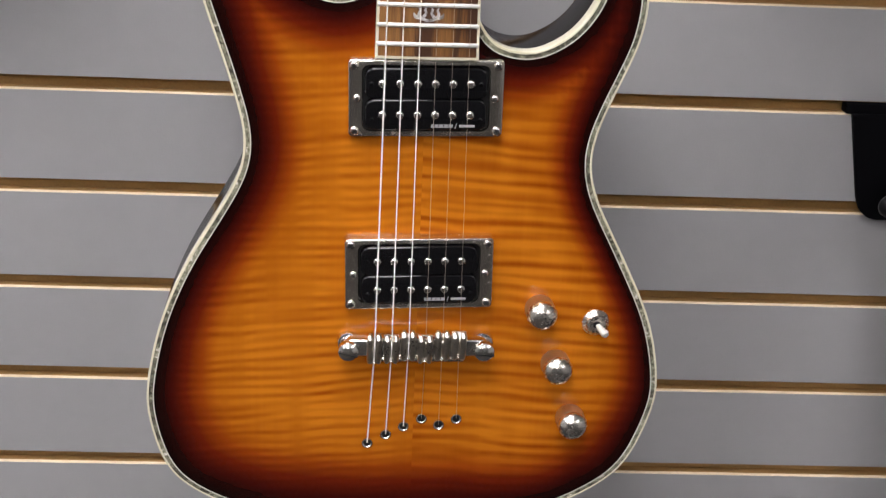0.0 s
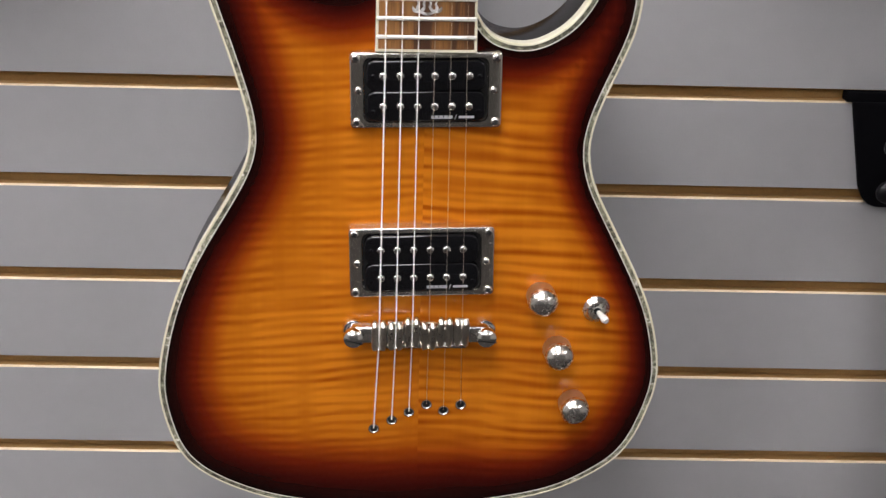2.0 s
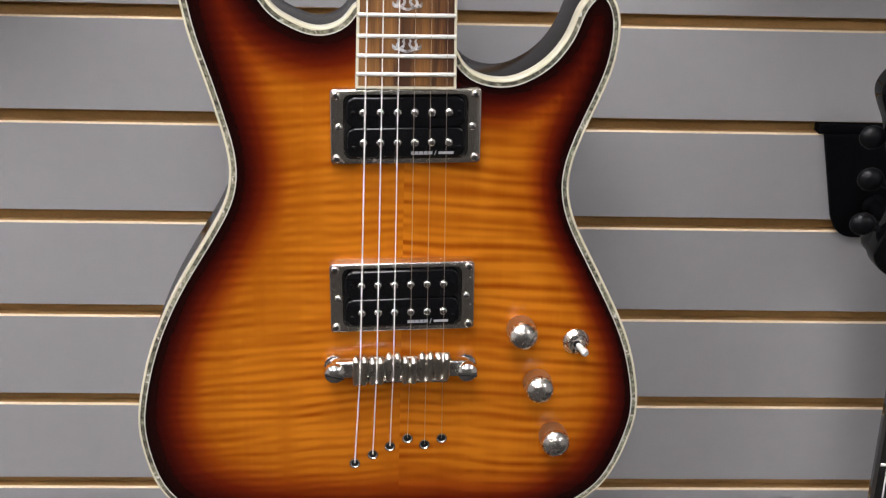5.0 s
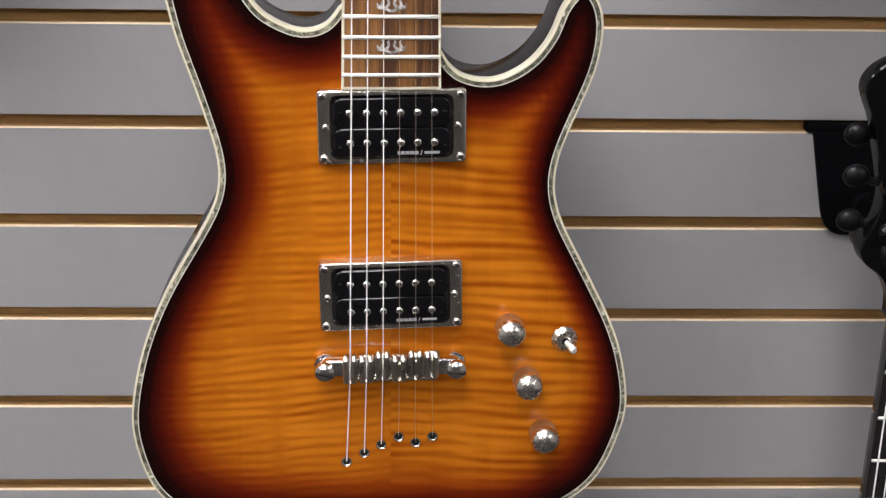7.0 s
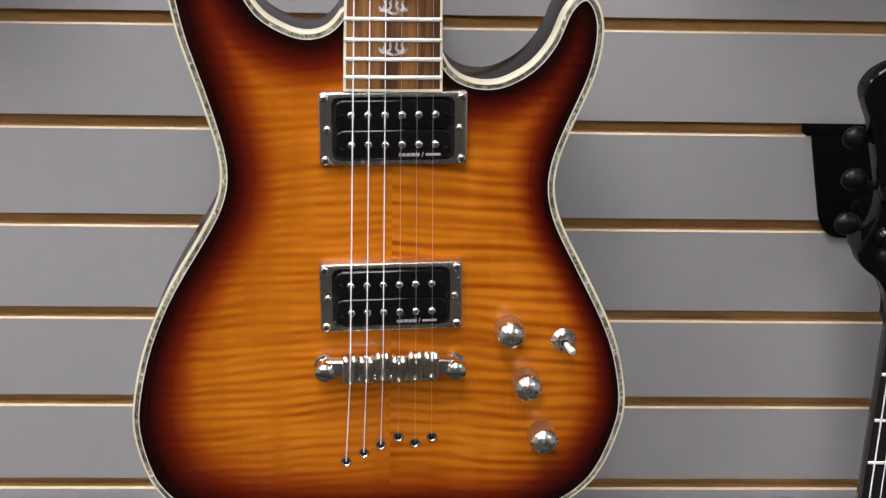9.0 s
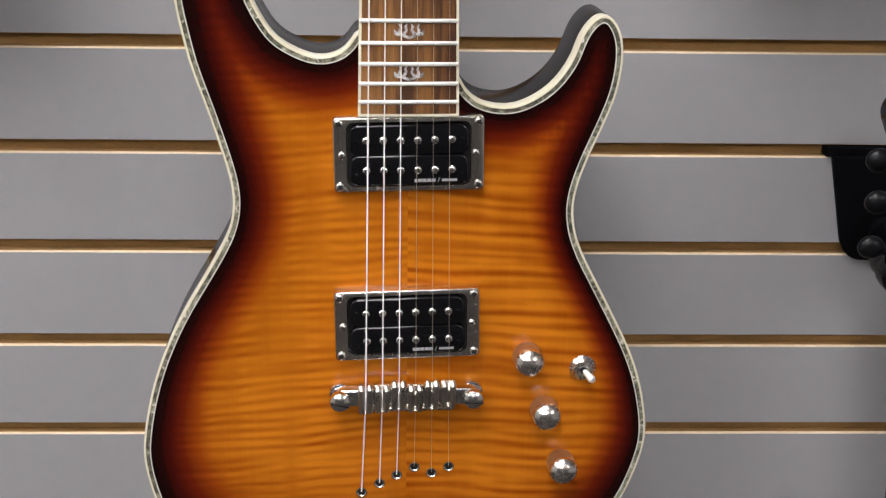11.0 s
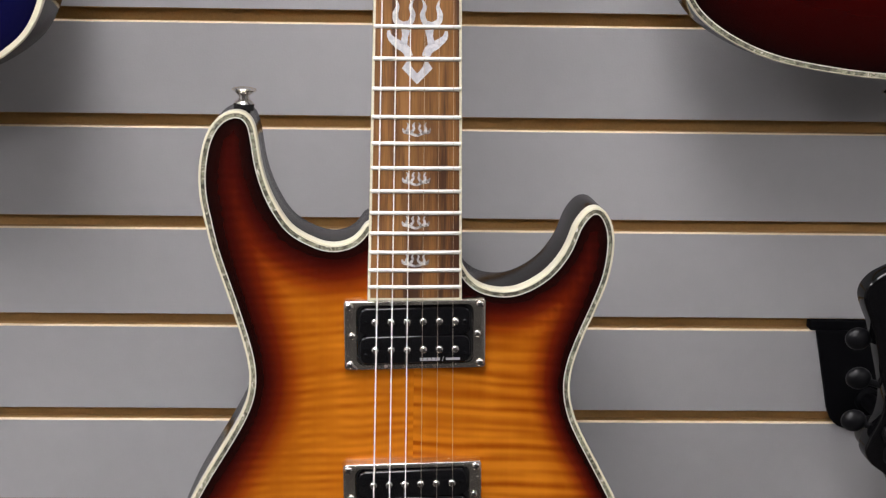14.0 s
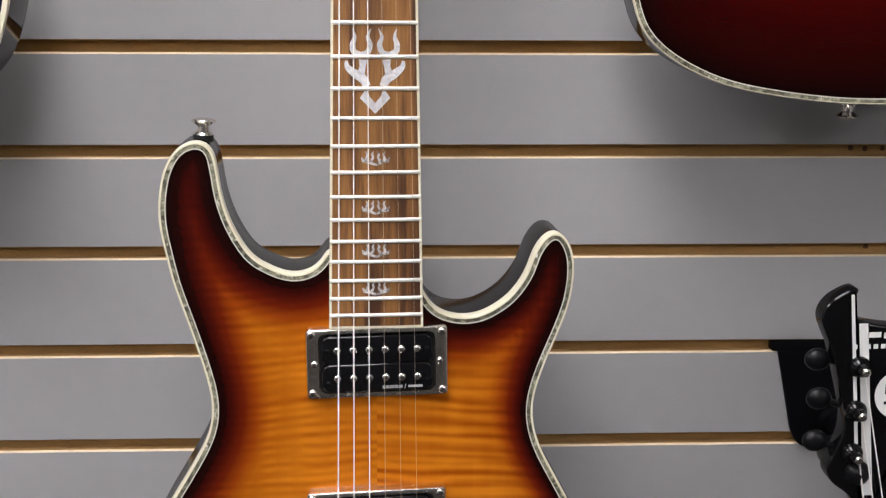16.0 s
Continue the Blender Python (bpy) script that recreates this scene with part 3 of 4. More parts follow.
HEAD_HALF = [(-0.0215, -0.002), (-0.0225, 0.014), (-0.030, 0.028), (-0.042, 0.038), (-0.0465, 0.047), (-0.0445, 0.056), (-0.0385, 0.070), (-0.0365, 0.084), (-0.039, 0.098), (-0.0430, 0.114), (-0.0460, 0.126), (-0.0490, 0.136),
             (-0.0530, 0.145), (-0.0560, 0.154), (-0.0550, 0.161), (-0.0500, 0.1680), (-0.0420, 0.1730), (-0.0352, 0.1755), (-0.0325, 0.1735), (-0.0362, 0.1650), (-0.0345, 0.1575), (-0.0270, 0.1525), (-0.0130, 0.1495), (0.0, 0.1488)]


def headstock(e, y0, v0, m_face, keys=True):
    left = spline(HEAD_HALF, 6, closed=False)
    right = [(-p[0], p[1]) for p in reversed(left[:-1])]
    o = np.array(list(left) + right)
    o[:, 1] += v0
    bm = bmesh.new()
    slab(bm, o, y0, y0 + 0.015, 0.0020, 0.0010)
    hs = part("headstock", bm, m_face, e, "glossy black pointed headstock")
    for s in (-1, 1):
        for px, pz, kx, kz in ((0.0292, 0.1215, 0.0535, 0.1235), (0.0298, 0.0905, 0.0510, 0.0955), (0.0305, 0.0600, 0.0520, 0.0650)):
            bm = bmesh.new()
            lathe(bm, [(0.0, -0.001), (0.0074, -0.001), (0.0074, 0.002), (0.0060, 0.0042), (0.0042, 0.0055), (0.0040, 0.0105), (0.0028, 0.0125), (0.0, 0.0128)], pose(s * px, y0, v0 + pz), 20)
            part("tuner_post", bm, M_BLACK, hs, "black tuner post")
            bm = bmesh.new()
            lathe(bm, [(0.0, 0.0), (0.0029, 0.0), (0.0029, 0.0012), (0.0018, 0.0022), (0.0, 0.0024)], pose(s * px, y0 - 0.0123, v0 + pz), 12)
            part("string_end", bm, M_CHROME, hs)
            bm = bmesh.new()
            a, b = Vector((s * (px + 0.006), y0 + 0.011, v0 + pz)), Vector((s * kx, y0 + 0.012, v0 + kz))
            tube(bm, [a, a.lerp(b, 0.5), b], 0.0024, 10)
            bmesh.ops.create_uvsphere(bm, u_segments=18, v_segments=12, radius=1, matrix=Matrix.Translation(b) @ Matrix.Diagonal((0.0088, 0.0052, 0.0078, 1)))
            part("tuner_key", bm, M_RUBBER, hs, "glossy black tuner key")
    return hs


def string(e, pts, r, m):
    bm = bmesh.new()
    tube(bm, pts, r, 6)
    return part("string", bm, m, e)


# ---- the sunburst guitar ----
GUITAR = Matrix.Translation((0, -0.155, Z0)) @ pose(0, 0, 0, -1.2, 0.18, 2.97)
guitar = thing("electric_guitar", "amber sunburst flame maple electric guitar hanging on grey slatwall", "guitar", GUITAR, "hanging guitars")
SCALE = 0.6375
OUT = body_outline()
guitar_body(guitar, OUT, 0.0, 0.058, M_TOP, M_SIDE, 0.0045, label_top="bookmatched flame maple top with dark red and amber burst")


def board_y(v):
    return -0.0098 + 0.026 * (v - 0.179)


fb, half_w = neck(guitar, SCALE, 0.1704, 0.0587, 0.043, board_y, M_ROSE, M_CREAM)


def ribbon(bm, pts, widths, v0, y_off=-0.0008):
    """A flat inlay of changing width along a smooth line, just proud of the board."""
    c = spline(np.array(pts) / 1000, 6, closed=False)
    w = np.interp(np.linspace(0, 1, len(c)), np.linspace(0, 1, len(widths)), widths) / 1000
    t = np.gradient(c, axis=0)
    t /= np.maximum(np.linalg.norm(t, axis=1)[:, None], 1e-9)
    nrm = np.stack([-t[:, 1], t[:, 0]], 1)
    vs = []
    for p, q, k in zip(c, nrm, w):
        row = []
        for s in (-1, 1):
            a = p + q * s * max(k, 0.15e-3) / 2
            v = v0 + a[1]
            row.append(bm.verts.new((a[0], board_y(v) + y_off, v)))
        vs.append(row)
    for a, b in zip(vs, vs[1:]):
        bm.faces.new((a[0], a[1], b[1], b[0]))


# large flame-shaped pearl inlay over the eleventh to thirteenth frets
for s in (-1, 1):
    bm = bmesh.new()
    ribbon(bm, [(s * 8.5, 1.2), (s * 12.6, 3.2), (s * 13.2, 7.5), (s * 12.0, 11.8), (s * 13.2, 16.8)], [3.2, 3.6, 3.4, 2.2, 0.2], fret_v(11, SCALE))
    ribbon(bm, [(s * 8.5, 1.2), (s * 4.4, 2.6), (s * 2.9, 7.2), (s * 4.2, 11.8), (s * 2.2, 16.8)], [3.2, 3.4, 3.2, 2.2, 0.2], fret_v(11, SCALE))
    part("flame_inlay", bm, M_PEARL, fb, "white mother-of-pearl flame inlay", smooth=False)
    bm = bmesh.new()
    ribbon(bm, [(s * 17.2, 16.6), (s * 16.2, 12.6), (s * 11.5, 8.6), (s * 7.0, 5.6), (s * 4.8, 1.2)], [1.6, 3.4, 5.2, 5.4, 4.6], fret_v(12, SCALE))
    ribbon(bm, [(s * 7.0, 17.3), (s * 7.4, 13.2), (s * 8.4, 8.5)], [5.4, 3.6, 4.6], fret_v(12, SCALE), -0.00085)
    part("flame_inlay", bm, M_PEARL, fb, "white mother-of-pearl flame inlay", smooth=False)
    bm = bmesh.new()
    tip = [(0.0, -15.0), (9.2, -5.6), (6.4, -1.5), (4.3, -1.5), (3.4, -4.6), (0.0, -8.6)]
    bm.faces.new([bm.verts.new((s * a / 1000, board_y(fret_v(12, SCALE) + c / 1000) - 0.0008, fret_v(12, SCALE) + c / 1000)) for a, c in tip])
    part("flame_inlay", bm, M_PEARL, fb, "white mother-of-pearl flame inlay", smooth=False)
# small crown inlays
for hi, lo in ((14, 15), (16, 17), (18, 19), (20, 21), (8, 9), (6, 7), (4, 5), (2, 3)):
    mid = (fret_v(hi, SCALE) + fret_v(lo, SCALE)) / 2
    bm = bmesh.new()
    ribbon(bm, [(-8.4, 1.4), (-7.2, -0.8), (-4.2, -1.4), (-1.6, -2.6), (0, -2.9)], [0.3, 2.2, 2.0, 1.5, 1.7], mid)
    ribbon(bm, [(8.4, 1.4), (7.2, -0.8), (4.2, -1.4), (1.6, -2.6), (0, -2.9)], [0.3, 2.2, 2.0, 1.5, 1.7], mid)
    for s in (-1, 1):
        ribbon(bm, [(s * 4.6, -1.6), (s * 5.6, 0.6), (s * 4.9, 2.8), (s * 5.9, 4.8)], [2.6, 1.5, 1.3, 0.3], mid, -0.00085)
        ribbon(bm, [(s * 2.9, -0.8), (s * 1.5, 1.2), (s * 2.0, 3.0), (s * 1.1, 5.0)], [1.9, 1.3, 1.5, 0.3], mid, -0.00085)
    part("crown_inlay", bm, M_SHELL, fb, "white mother-of-pearl crown inlay", smooth=False)

headstock(guitar, board_y(SCALE) + 0.002, SCALE + 0.004, M_BLACK)
strap_button(guitar, Matrix.Translation((-0.1056, 0.022, 0.2862)) @ pose(0, 0, 0, -90, 3, 0))


def screw_head(e, x, y, z, r, m=M_CHROME, slot_angle=0.0, cross=True):
    """A domed screw, with black bars laid on it for the shade in its driving slot."""
    bm = bmesh.new()
    lathe(bm, [(0.0, -0.0005), (r, -0.0005), (r, 0.0004), (r * 0.85, 0.0010), (r * 0.5, 0.0014), (0.0, 0.0015)], Matrix.Translation((x, y, z)), 16)
    s = part("screw", bm, m, e)
    bm = bmesh.new()
    for a in ((0, 90) if cross else (0,)):
        m4 = Matrix.Translation((x, y - 0.00135, z)) @ pose(0, 0, 0, 0, slot_angle + a, 0)
        c = bmesh.ops.create_cube(bm, size=1)
        for v in c["verts"]:
            v.co = m4 @ Vector((v.co.x * r * 1.3, v.co.y * 0.0008, v.co.z * r * 0.28))
    part("slot", bm, M_HOLE, s, smooth=False)


def pickup(cv, turn, ring_h):
    """A humbucker in its metal ring; everything is laid out round the ring's centre."""
    e = new("pickup")
    e.parent = guitar
    e.matrix_basis = Matrix.Translation((0.0002 if cv < 0.1 else 0.0007, 0, cv)) @ pose(0, 0, 0, 0, turn, 0)
    tagged(e, "black twin-coil pickup in a polished nickel ring")
    o = round_rect(0.0895, 0.0455, 0.0026, 6)
    i = round_rect(0.0726, 0.0378, 0.0040, 6)
    bm = bmesh.new()

    def lp(q, y):
        return [(p[0], y, p[1]) for p in q]
    vs = rings(bm, [lp(o, 0.0), lp(o, -ring_h + 0.0012), lp(inset(o, 0.0004), -ring_h + 0.0004), lp(inset(o, 0.0012), -ring_h), lp(inset(i, -0.0006), -ring_h), lp(i, -ring_h + 0.0006), lp(i, 0.0003)], False, False)
    ring = part("mounting_ring", bm, M_RING, e, "polished nickel mounting ring")
    for x in (-0.0411, 0.0411):
        for z in (-0.0191, 0.0191):
            screw_head(ring, x, -ring_h, z, 0.0027, slot_angle=random.uniform(0, 90))
        screw_head(ring, x * 0.964, -ring_h, 0.0, 0.0023, slot_angle=random.uniform(0, 90), cross=False)
    bm = bmesh.new()
    slab(bm, round_rect(0.0725, 0.0377, 0.004, 5), -ring_h + 0.0030, -0.0005)
    part("base_plate", bm, M_HOLE, e, smooth=False)
    for s in (1, -1):
        bm = bmesh.new()
        slab(bm, round_rect(0.0704, 0.0182, 0.0058, 8, 0.0, s * 0.0092), -ring_h - 0.0022, -ring_h + 0.004, 0.0012)
        bob = part("bobbin", bm, M_BOBBIN, e, "glossy black plastic bobbin")
        for k in range(6):
            bm = bmesh.new()
            x = (k - 2.5) * 0.0101
            lathe(bm, [(0.0, -0.001), (0.0025, -0.001), (0.0025, 0.0004), (0.0021, 0.0010), (0.0013, 0.0014), (0.0, 0.0015)], Matrix.Translation((x, -ring_h - 0.0022, s * 0.0091)), 16)
            part("pole_piece", bm, M_CHROME, bob, "chrome pole piece")
        for x in (-0.0312, 0.0312):
            bm = bmesh.new()
            lathe(bm, [(0.0, -0.0003), (0.0013, -0.0003), (0.0013, 0.0003), (0.0009, 0.0005), (0.0, 0.00055)], Matrix.Translation((x, -ring_h - 0.0022, s * 0.0105 - 0.0015)), 10)
            part("bobbin_screw", bm, M_BLACK, bob, "small black bobbin screw")
    # maker's mark, as plain bars
    yb = -ring_h - 0.00235
    bm = bmesh.new()
    for x0, x1 in ((0.0030, 0.0045), (0.0050, 0.0072), (0.0077, 0.0100), (0.0105, 0.0127), (0.0131, 0.0155)):
        box(bm, x0, x1, yb - 0.0001, yb + 0.0001, -0.0163, -0.0146)
    box(bm, 0.0192, 0.0282, yb - 0.0001, yb + 0.0001, -0.0163, -0.0148)
    box(bm, 0.0030, 0.0152, yb - 0.0001, yb + 0.0001, -0.0165, -0.0161)
    sl = bmesh.ops.create_cube(bm, size=1)
    for v in sl["verts"]:
        v.co = Vector((0.0173 + v.co.z * 0.0010 + v.co.x * 0.0004, yb + v.co.y * 0.0002, -0.0155 + v.co.z * 0.0030))
    part("printed_mark", bm, M_PRINT, e, "small grey printed bars", smooth=False)
    return e


pickup(0.1466, -0.9, 0.0052)
pickup(0.0392, -1.3, 0.0088)

# bridge with six saddles on two studs
bridge = new("bridge")
bridge.parent = guitar
tagged(bridge, "worn nickel bridge with six saddles on two slotted studs")
BZ = -0.0090
bm = bmesh.new()
slab(bm, round_rect(0.0905, 0.0112, 0.0055, 8, 0, BZ), -0.0120, -0.0045, 0.0014, 0.0008)
part("bridge_plate", bm, M_CHROME, bridge)
bm = bmesh.new()
box(bm, -0.0295, 0.0295, -0.0150, -0.0060, BZ + 0.0052, BZ + 0.0082, 0.0009)
box(bm, -0.0295, 0.0295, -0.0135, -0.0060, BZ - 0.0085, BZ - 0.0060, 0.0009)
part("bridge_rail", bm, M_RING, bridge)
for s in (-1, 1):
    st = (s * 0.0418, BZ - 0.0012)
    bm = bmesh.new()
    lathe(bm, [(0.0, 0.0), (0.0066, 0.0), (0.0070, 0.0010), (0.0070, 0.0030), (0.0062, 0.0042), (0.0050, 0.0046), (0.0050, 0.0060)], Matrix.Translation((st[0], 0, st[1] + 0.0010)), 28)
    stud = part("stud", bm, M_CHROME, bridge, "slotted nickel bridge stud")
    bm = bmesh.new()
    lathe(bm, [(0.0, 0.0105), (0.0062, 0.0105), (0.0066, 0.0125), (0.0060, 0.0150), (0.0040, 0.0166), (0.0, 0.0172)], Matrix.Translation((st[0], 0, st[1])), 28)
    head = part("stud_head", bm, M_CHROME, stud)
    bm = bmesh.new()
    m4 = Matrix.Translation((st[0], -0.0160, st[1] - 0.0010)) @ pose(0, 0, 0, 0, 14 if s < 0 else 6, 0)
    c = bmesh.ops.create_cube(bm, size=1)
    for v in c["verts"]:
        v.co = m4 @ Vector((v.co.x * 0.0118, v.co.y * 0.0024, v.co.z * 0.0009))
    part("slot", bm, M_HOLE, stud, smooth=False)
STR_U = [(k - 2.5) * 0.01035 for k in range(6)]
SAD_V = [-0.0062, -0.0052, -0.0040, -0.0052, -0.0040, -0.0028]
for k, u in enumerate(STR_U):
    v = SAD_V[k]
    lift = 0.0016 if k % 2 else 0.0
    prof = [(v + 0.0050, -0.0110), (v + 0.0032, -0.0140), (v + 0.0004, -0.0158), (v - 0.0040, -0.0150), (v - 0.0090, -0.0138), (v - 0.0118, -0.0110)]
    bm = bmesh.new()
    rings(bm, [[(u + x, y, z) for z, y in prof] for x in (-0.0044, -0.0022, 0.0, 0.0022, 0.0044)])
    sad = part("saddle", bm, M_WORN, bridge, "worn nickel saddle")
    # two rounded shoulders beside the string
    for s in (-1, 1):
        bm = bmesh.new()
        x = u + s * 0.0026
        top, low = v + 0.0056 - lift, v - 0.0112 - lift * 0.4
        tube(bm, [(x, -0.0120, top + 0.0010), (x, -0.0148, top + 0.0006), (x, -0.0158, top - 0.0008), (x, -0.0156, top - 0.004), (x, -0.0148, (top + low) / 2), (x, -0.0142, low + 0.002), (x, -0.0130, low), (x, -0.0110, low - 0.0006)],
             [0.0010, 0.0018, 0.0022, 0.0021, 0.0019, 0.0019, 0.0017, 0.0010], 12)
        part("saddle_shoulder", bm, M_WORN, sad)
    bm = bmesh.new()
    lathe(bm, [(0.0, 0.0), (0.0012, 0.0), (0.0013, 0.0015), (0.0013, 0.0030), (0.0, 0.0034)], Matrix.Translation((u, -0.0126, v - 0.0095)) @ pose(0, 0, 0, 60, 0, 0), 12)
    part("saddle_screw", bm, M_CHROME, sad)

# string holes through the body, each a chrome ferrule round a black disc for the shade inside
HOLES = [(-0.0286, -0.0821), (-0.0169, -0.0758), (-0.0057, -0.0700), (0.0057, -0.0644), (0.0169, -0.0690), (0.0281, -0.0647)]
for u, v in HOLES:
    bm = bmesh.new()
    lathe(bm, [(0.0023, -0.0010), (0.0023, 0.0004), (0.0028, 0.0009), (0.0034, 0.0008), (0.0037, 0.0002), (0.0037, -0.0003)], Matrix.Translation((u, 0, v)), 24)
    f = part("ferrule", bm, M_CHROME, guitar, "chrome string ferrule with dark hole")
    bm = bmesh.new()
    lathe(bm, [(0.0, -0.0004), (0.0025, -0.0004), (0.0025, 0.0003), (0.0, 0.00031)], Matrix.Translation((u, 0, v)), 18)
    part("hole", bm, M_HOLE, f)

# strings: wound bass strings first, thin plain ones after
GAUGE = [0.00050, 0.00042, 0.00035, 0.00013, 0.00011, 0.00010]
for k in range(6):
    u, v = STR_U[k], SAD_V[k]
    un = (k - 2.5) * 0.0070
    pts = [(HOLES[k][0], 0.001, HOLES[k][1]), (HOLES[k][0], -0.0010, HOLES[k][1] + 0.0008), (u, -0.0150, v - 0.006), (u, -0.0176, v - 0.0008), (u * 0.99 + un * 0.01, -0.0176, v + 0.002), (un, board_y(SCALE) - 0.0022, SCALE), (un * 1.3, board_y(SCALE) + 0.001, SCALE + 0.03)]
    string(guitar, pts, GAUGE[k], M_STRING if k < 3 else M_PLAIN)


def knob(u, v, turn):
    e = new("knob")
    e.parent = guitar
    e.matrix_basis = Matrix.Translation((u, 0, v)) @ pose(0, 0, 0, 0, turn, 0)
    tagged(e, "domed chrome control knob")
    bm = bmesh.new()
    # knurled skirt, its edge cut into fine ribs
    n = 96
    loops = []
    for r, d, cut in ((0.0001, 0.0004, 0), (0.0086, 0.0004, 0), (0.0091, 0.0010, 1), (0.0091, 0.0060, 1), (0.0092, 0.0112, 1), (0.0090, 0.0118, 0)):
        loops.append([((r - 0.00022 * cut * (k % 2)) * math.cos(2 * math.pi * k / n), -d, (r - 0.00022 * cut * (k % 2)) * math.sin(2 * math.pi * k / n)) for k in range(n)])
    rings(bm, loops, True, True)
    part("knob_skirt", bm, M_SKIRT, e, "finely knurled nickel skirt, amber reflection in its colour")
    bm = bmesh.new()
    prof = [(0.0, 0.0112), (0.0090, 0.0114), (0.0094, 0.0122)]
    for a in range(1, 9):
        t = a / 8 * math.pi / 2
        prof.append((0.0094 * math.cos(t), 0.0122 + 0.0070 * math.sin(t)))
    lathe(bm, prof, Matrix.Identity(4), 40)
    part("knob_cap", bm, M_KNOB, e, "polished domed cap")


for u, v in ((0.0763, 0.0138), (0.0889, -0.0238), (0.1013, -0.0628)):
    knob(u, v, random.uniform(0, 360))

sw = new("toggle_switch")
sw.parent = guitar
sw.matrix_basis = Matrix.Translation((0.1128, 0, 0.0040))
tagged(sw, "chrome three-way toggle switch")
bm = bmesh.new()
lathe(bm, [(0.0, 0.0), (0.0086, 0.0), (0.0088, 0.0007), (0.0084, 0.0016), (0.0070, 0.0026), (0.0060, 0.0042), (0.0046, 0.0047), (0.0022, 0.0044), (0.0, 0.0040)], Matrix.Identity(4), 32)
part("collar", bm, M_KNOB, sw)
bm = bmesh.new()
lathe(bm, [(0.0, 0.0042), (0.0022, 0.0047), (0.0024, 0.0047), (0.0, 0.0049)], Matrix.Identity(4), 16)
part("gap", bm, M_HOLE, sw)
bm = bmesh.new()
tube(bm, [(0.0005, -0.0035, -0.0005), (0.0020, -0.0080, -0.0014), (0.0036, -0.0120, -0.0024), (0.0043, -0.0138, -0.0028)], [0.0015, 0.0019, 0.0026, 0.0018], 14)
part("lever", bm, M_FRET, sw)

hanger(-0.035, 9, 0.135, 0.036, rise=0.02)


# ---- the other guitars on the wall ----
def wall_guitar(label, m, scale, m_top, m_side, length=0.6375, m_head=M_BLACK, step=0.012, depth=0.045, cream=0.0009, shell_w=0.0024, side_band=0.004):
    """A whole bound guitar; only its lower bout is near the camera's view."""
    e = thing("electric_guitar", label, "guitar", m, "hanging guitars")
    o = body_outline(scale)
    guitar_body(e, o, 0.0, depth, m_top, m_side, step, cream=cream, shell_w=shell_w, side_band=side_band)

    def yb(v):
        return -0.0098 + 0.026 * (v - 0.179)
    neck(e, length, 0.1704 * scale, 0.0587, 0.043, yb, M_EBONY, M_CREAM)
    headstock(e, yb(length) + 0.002, length + 0.004, m_head)
    strap_button(e, Matrix.Translation((0.0, 0.022, -0.1444 * scale)) @ pose(0, 0, 0, 90, 0, 0), felt=False)
    return e


wall_guitar("dark wine red burst electric guitar with abalone bound edge", pose(0.3195, -0.118, Z0 + 0.4428, 0, 2.5, 0), 0.95, M_WINE, M_GLOSS_SIDE)
hanger(0.312, 14, 0.098, 0.036, rise=0.008)
wall_guitar("navy blue electric guitar with cream bound edge", pose(-0.3633, -0.120, Z0 + 0.420, 0, 0, 0), 0.90, M_NAVY, M_GLOSS_SIDE, depth=0.055, cream=0.0036, shell_w=0.0, side_band=0.0035)
hanger(-0.374, 14, 0.10, 0.036, rise=-0.008)

# black guitar whose headstock stands beside the sunburst guitar
NUT_X, NUT_Y, NUT_Z = 0.3535, -0.130, Z0 + 0.0098
LEN_B = 0.662
black = thing("electric_guitar", "glossy black electric guitar with white striped headstock", "guitar", pose(NUT_X, NUT_Y, NUT_Z, 0, -1.0, 0) @ Matrix.Translation((0, 0, -LEN_B)), "hanging guitars")


def board_b(v):
    return -0.004 + 0.010 * (v - LEN_B)


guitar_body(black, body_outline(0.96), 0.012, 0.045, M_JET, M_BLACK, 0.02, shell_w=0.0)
fbb, half_b = neck(black, LEN_B, 0.165, 0.057, 0.0425, board_b, M_EBONY, None, m_neck=M_BLACK, m_nut=M_BLACK)
head = headstock(black, 0.0, LEN_B + 0.001, M_BLACK)


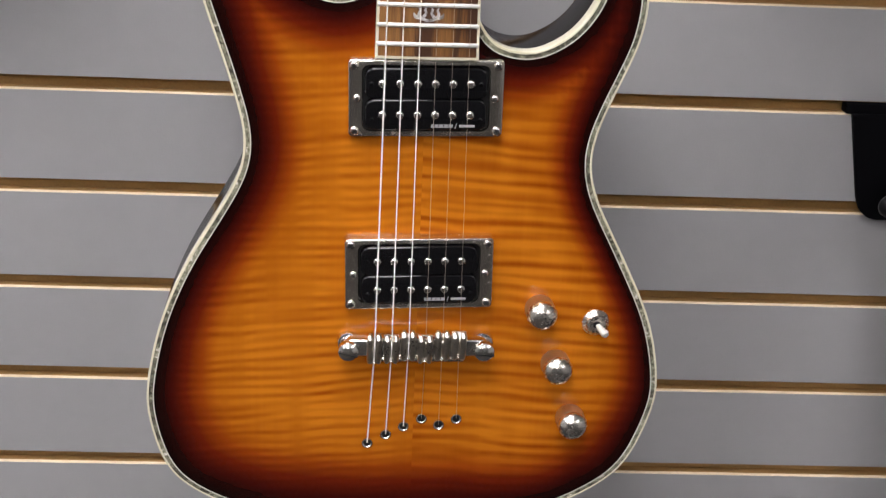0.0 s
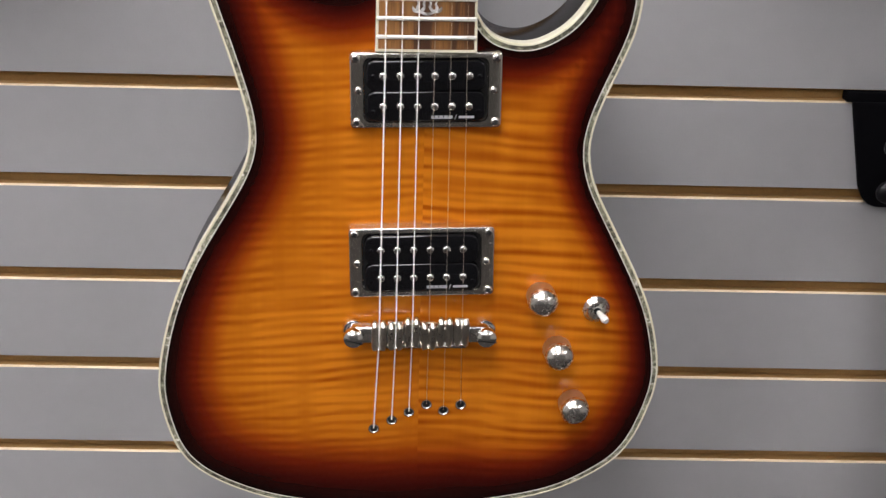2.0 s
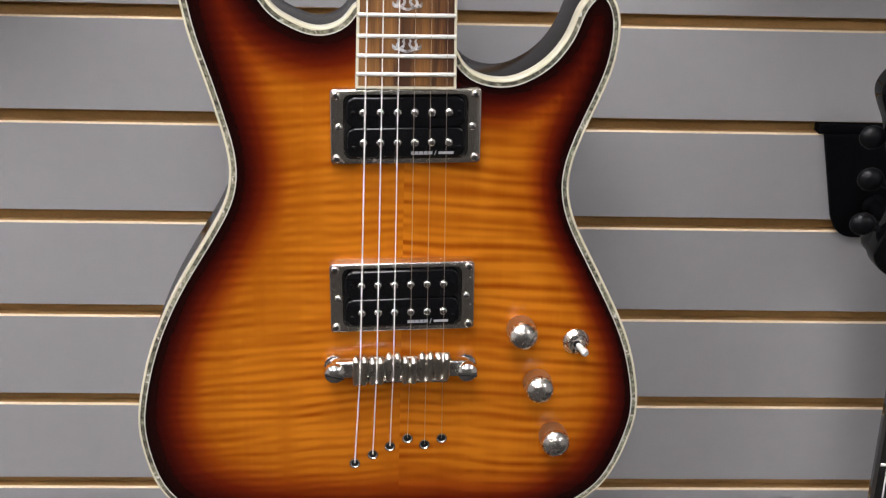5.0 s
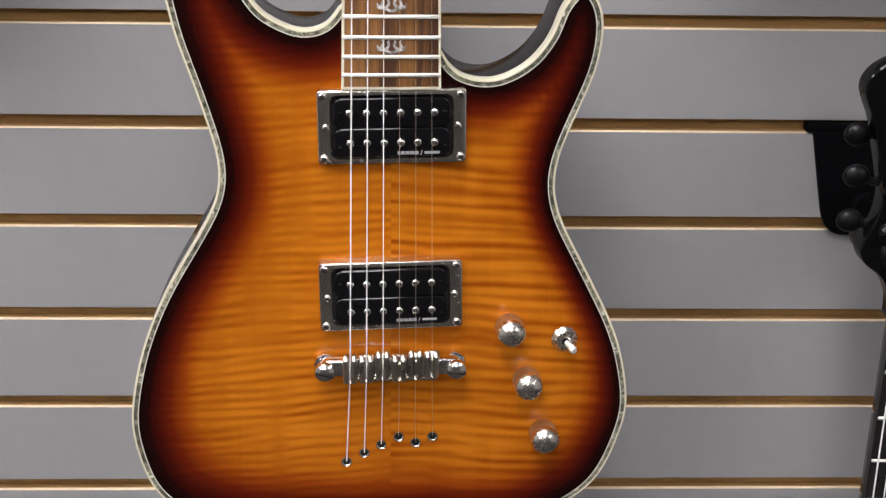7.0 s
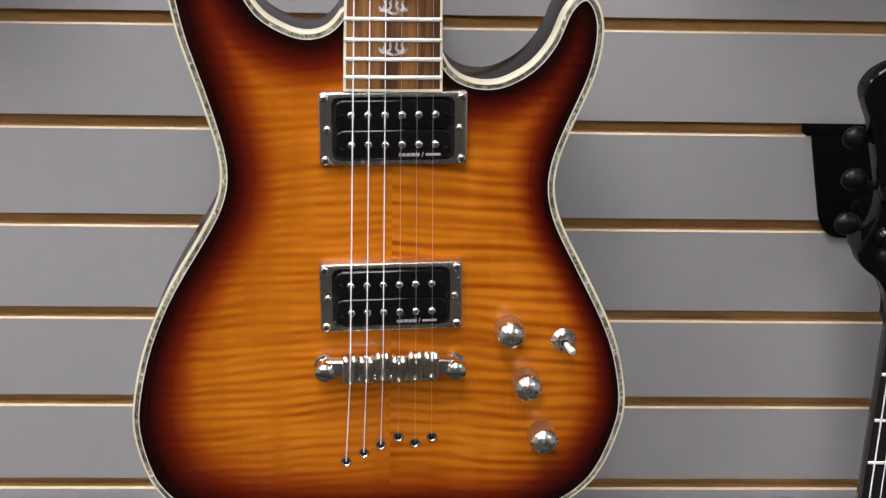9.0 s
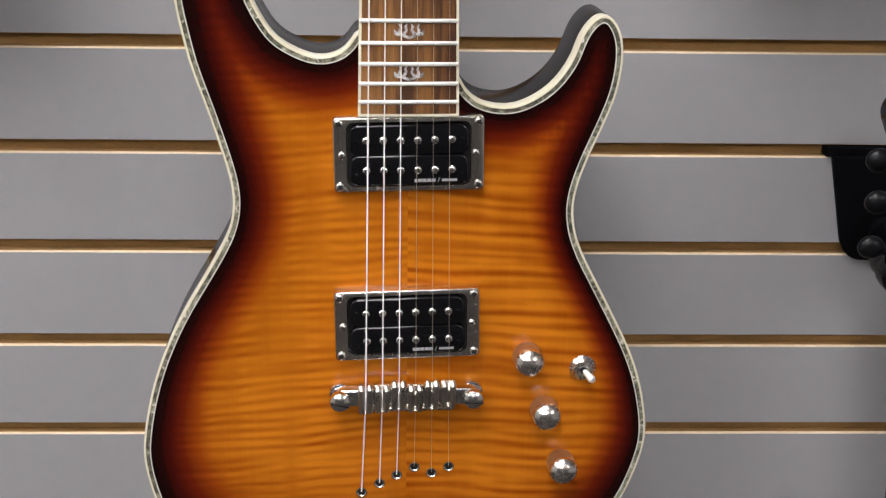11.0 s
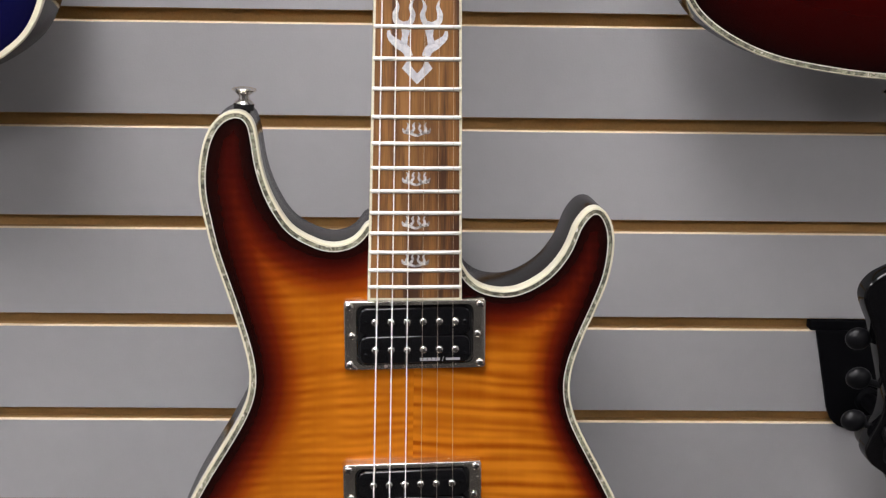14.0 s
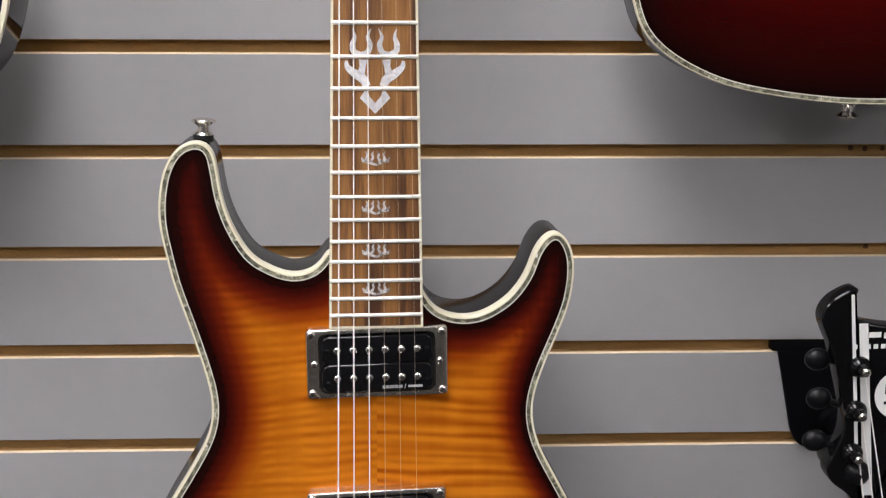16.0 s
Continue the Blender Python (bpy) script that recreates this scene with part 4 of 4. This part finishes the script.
def stripe(x0, z0, x1, z1, w0, w1, name="stripe", label="white painted pinstripe", y=-0.00018, m=M_WHITE):
    bm = bmesh.new()
    a, b = Vector((x0, 0, LEN_B + z0)), Vector((x1, 0, LEN_B + z1))
    vs = [bm.verts.new((a.x - w0 / 2, y, a.z)), bm.verts.new((a.x + w0 / 2, y, a.z)), bm.verts.new((b.x + w1 / 2, y, b.z)), bm.verts.new((b.x - w1 / 2, y, b.z))]
    bm.faces.new(vs)
    r = bmesh.ops.extrude_face_region(bm, geom=bm.faces[:])
    for v in r["geom"]:
        if isinstance(v, bmesh.types.BMVert):
            v.co.y += 0.0004
    return part(name, bm, m, head, label, smooth=False)


stripe(-0.0366, 0.1725, -0.0276, 0.0650, 0.0022, 0.0024)
stripe(-0.0282, 0.1525, -0.0176, 0.0300, 0.0060, 0.0068)
bm = bmesh.new()
slab(bm, disc(0.0175, 28, 0.0, LEN_B + 0.1020), -0.0003, 0.0004)
part("round_emblem", bm, M_WHITE, head, "white round emblem", smooth=False)
for x, z, w, h in ((-0.0095, 0.1065, 0.0022, 0.0075), (-0.0050, 0.1085, 0.0020, 0.0090), (0.0045, 0.1080, 0.0022, 0.0090), (0.0092, 0.1060, 0.0020, 0.0070), (-0.0070, 0.0965, 0.0080, 0.0020), (0.0062, 0.0955, 0.0085, 0.0022)):
    bm = bmesh.new()
    box(bm, x - w / 2, x + w / 2, -0.0005, 0.0, LEN_B + z - h / 2, LEN_B + z + h / 2)
    part("emblem_mark", bm, M_BLACK, head, "black painted bar", smooth=False)
for x0, x1, z, h in ((-0.0345, -0.0315, 0.1365, 0.0030), (-0.0255, -0.0225, 0.1365, 0.0030), (-0.0205, -0.0175, 0.1365, 0.0030), (-0.0155, -0.0125, 0.1365, 0.0030), (-0.0240, -0.0160, 0.1445, 0.0036), (-0.0140, -0.0100, 0.1440, 0.0040)):
    bm = bmesh.new()
    box(bm, x0, x1, -0.0004, 0.0, LEN_B + z - h / 2, LEN_B + z + h / 2)
    part("printed_mark", bm, M_WHITE, head, "white printed bar", smooth=False)
for k in range(6):
    un, ub = (k - 2.5) * 0.0070, (k - 2.5) * 0.0104
    post = (0.0298 if k > 2 else -0.0298, (0.0600, 0.0905, 0.1215)[k if k < 3 else 5 - k])
    string(black, [(ub, board_b(0) - 0.012, 0.0), (un, board_b(LEN_B) - 0.0022, LEN_B), (post[0] * 0.93, -0.006, LEN_B + post[1])], (0.00062, 0.0005, 0.0004, 0.0003, 0.00024, 0.0002)[k], M_STRING)
hanger(0.3525, 1, 0.105, 0.0255, rise=0.008)
hanger(-0.3695, 1, 0.10, 0.036, tapered=False, fork=False)
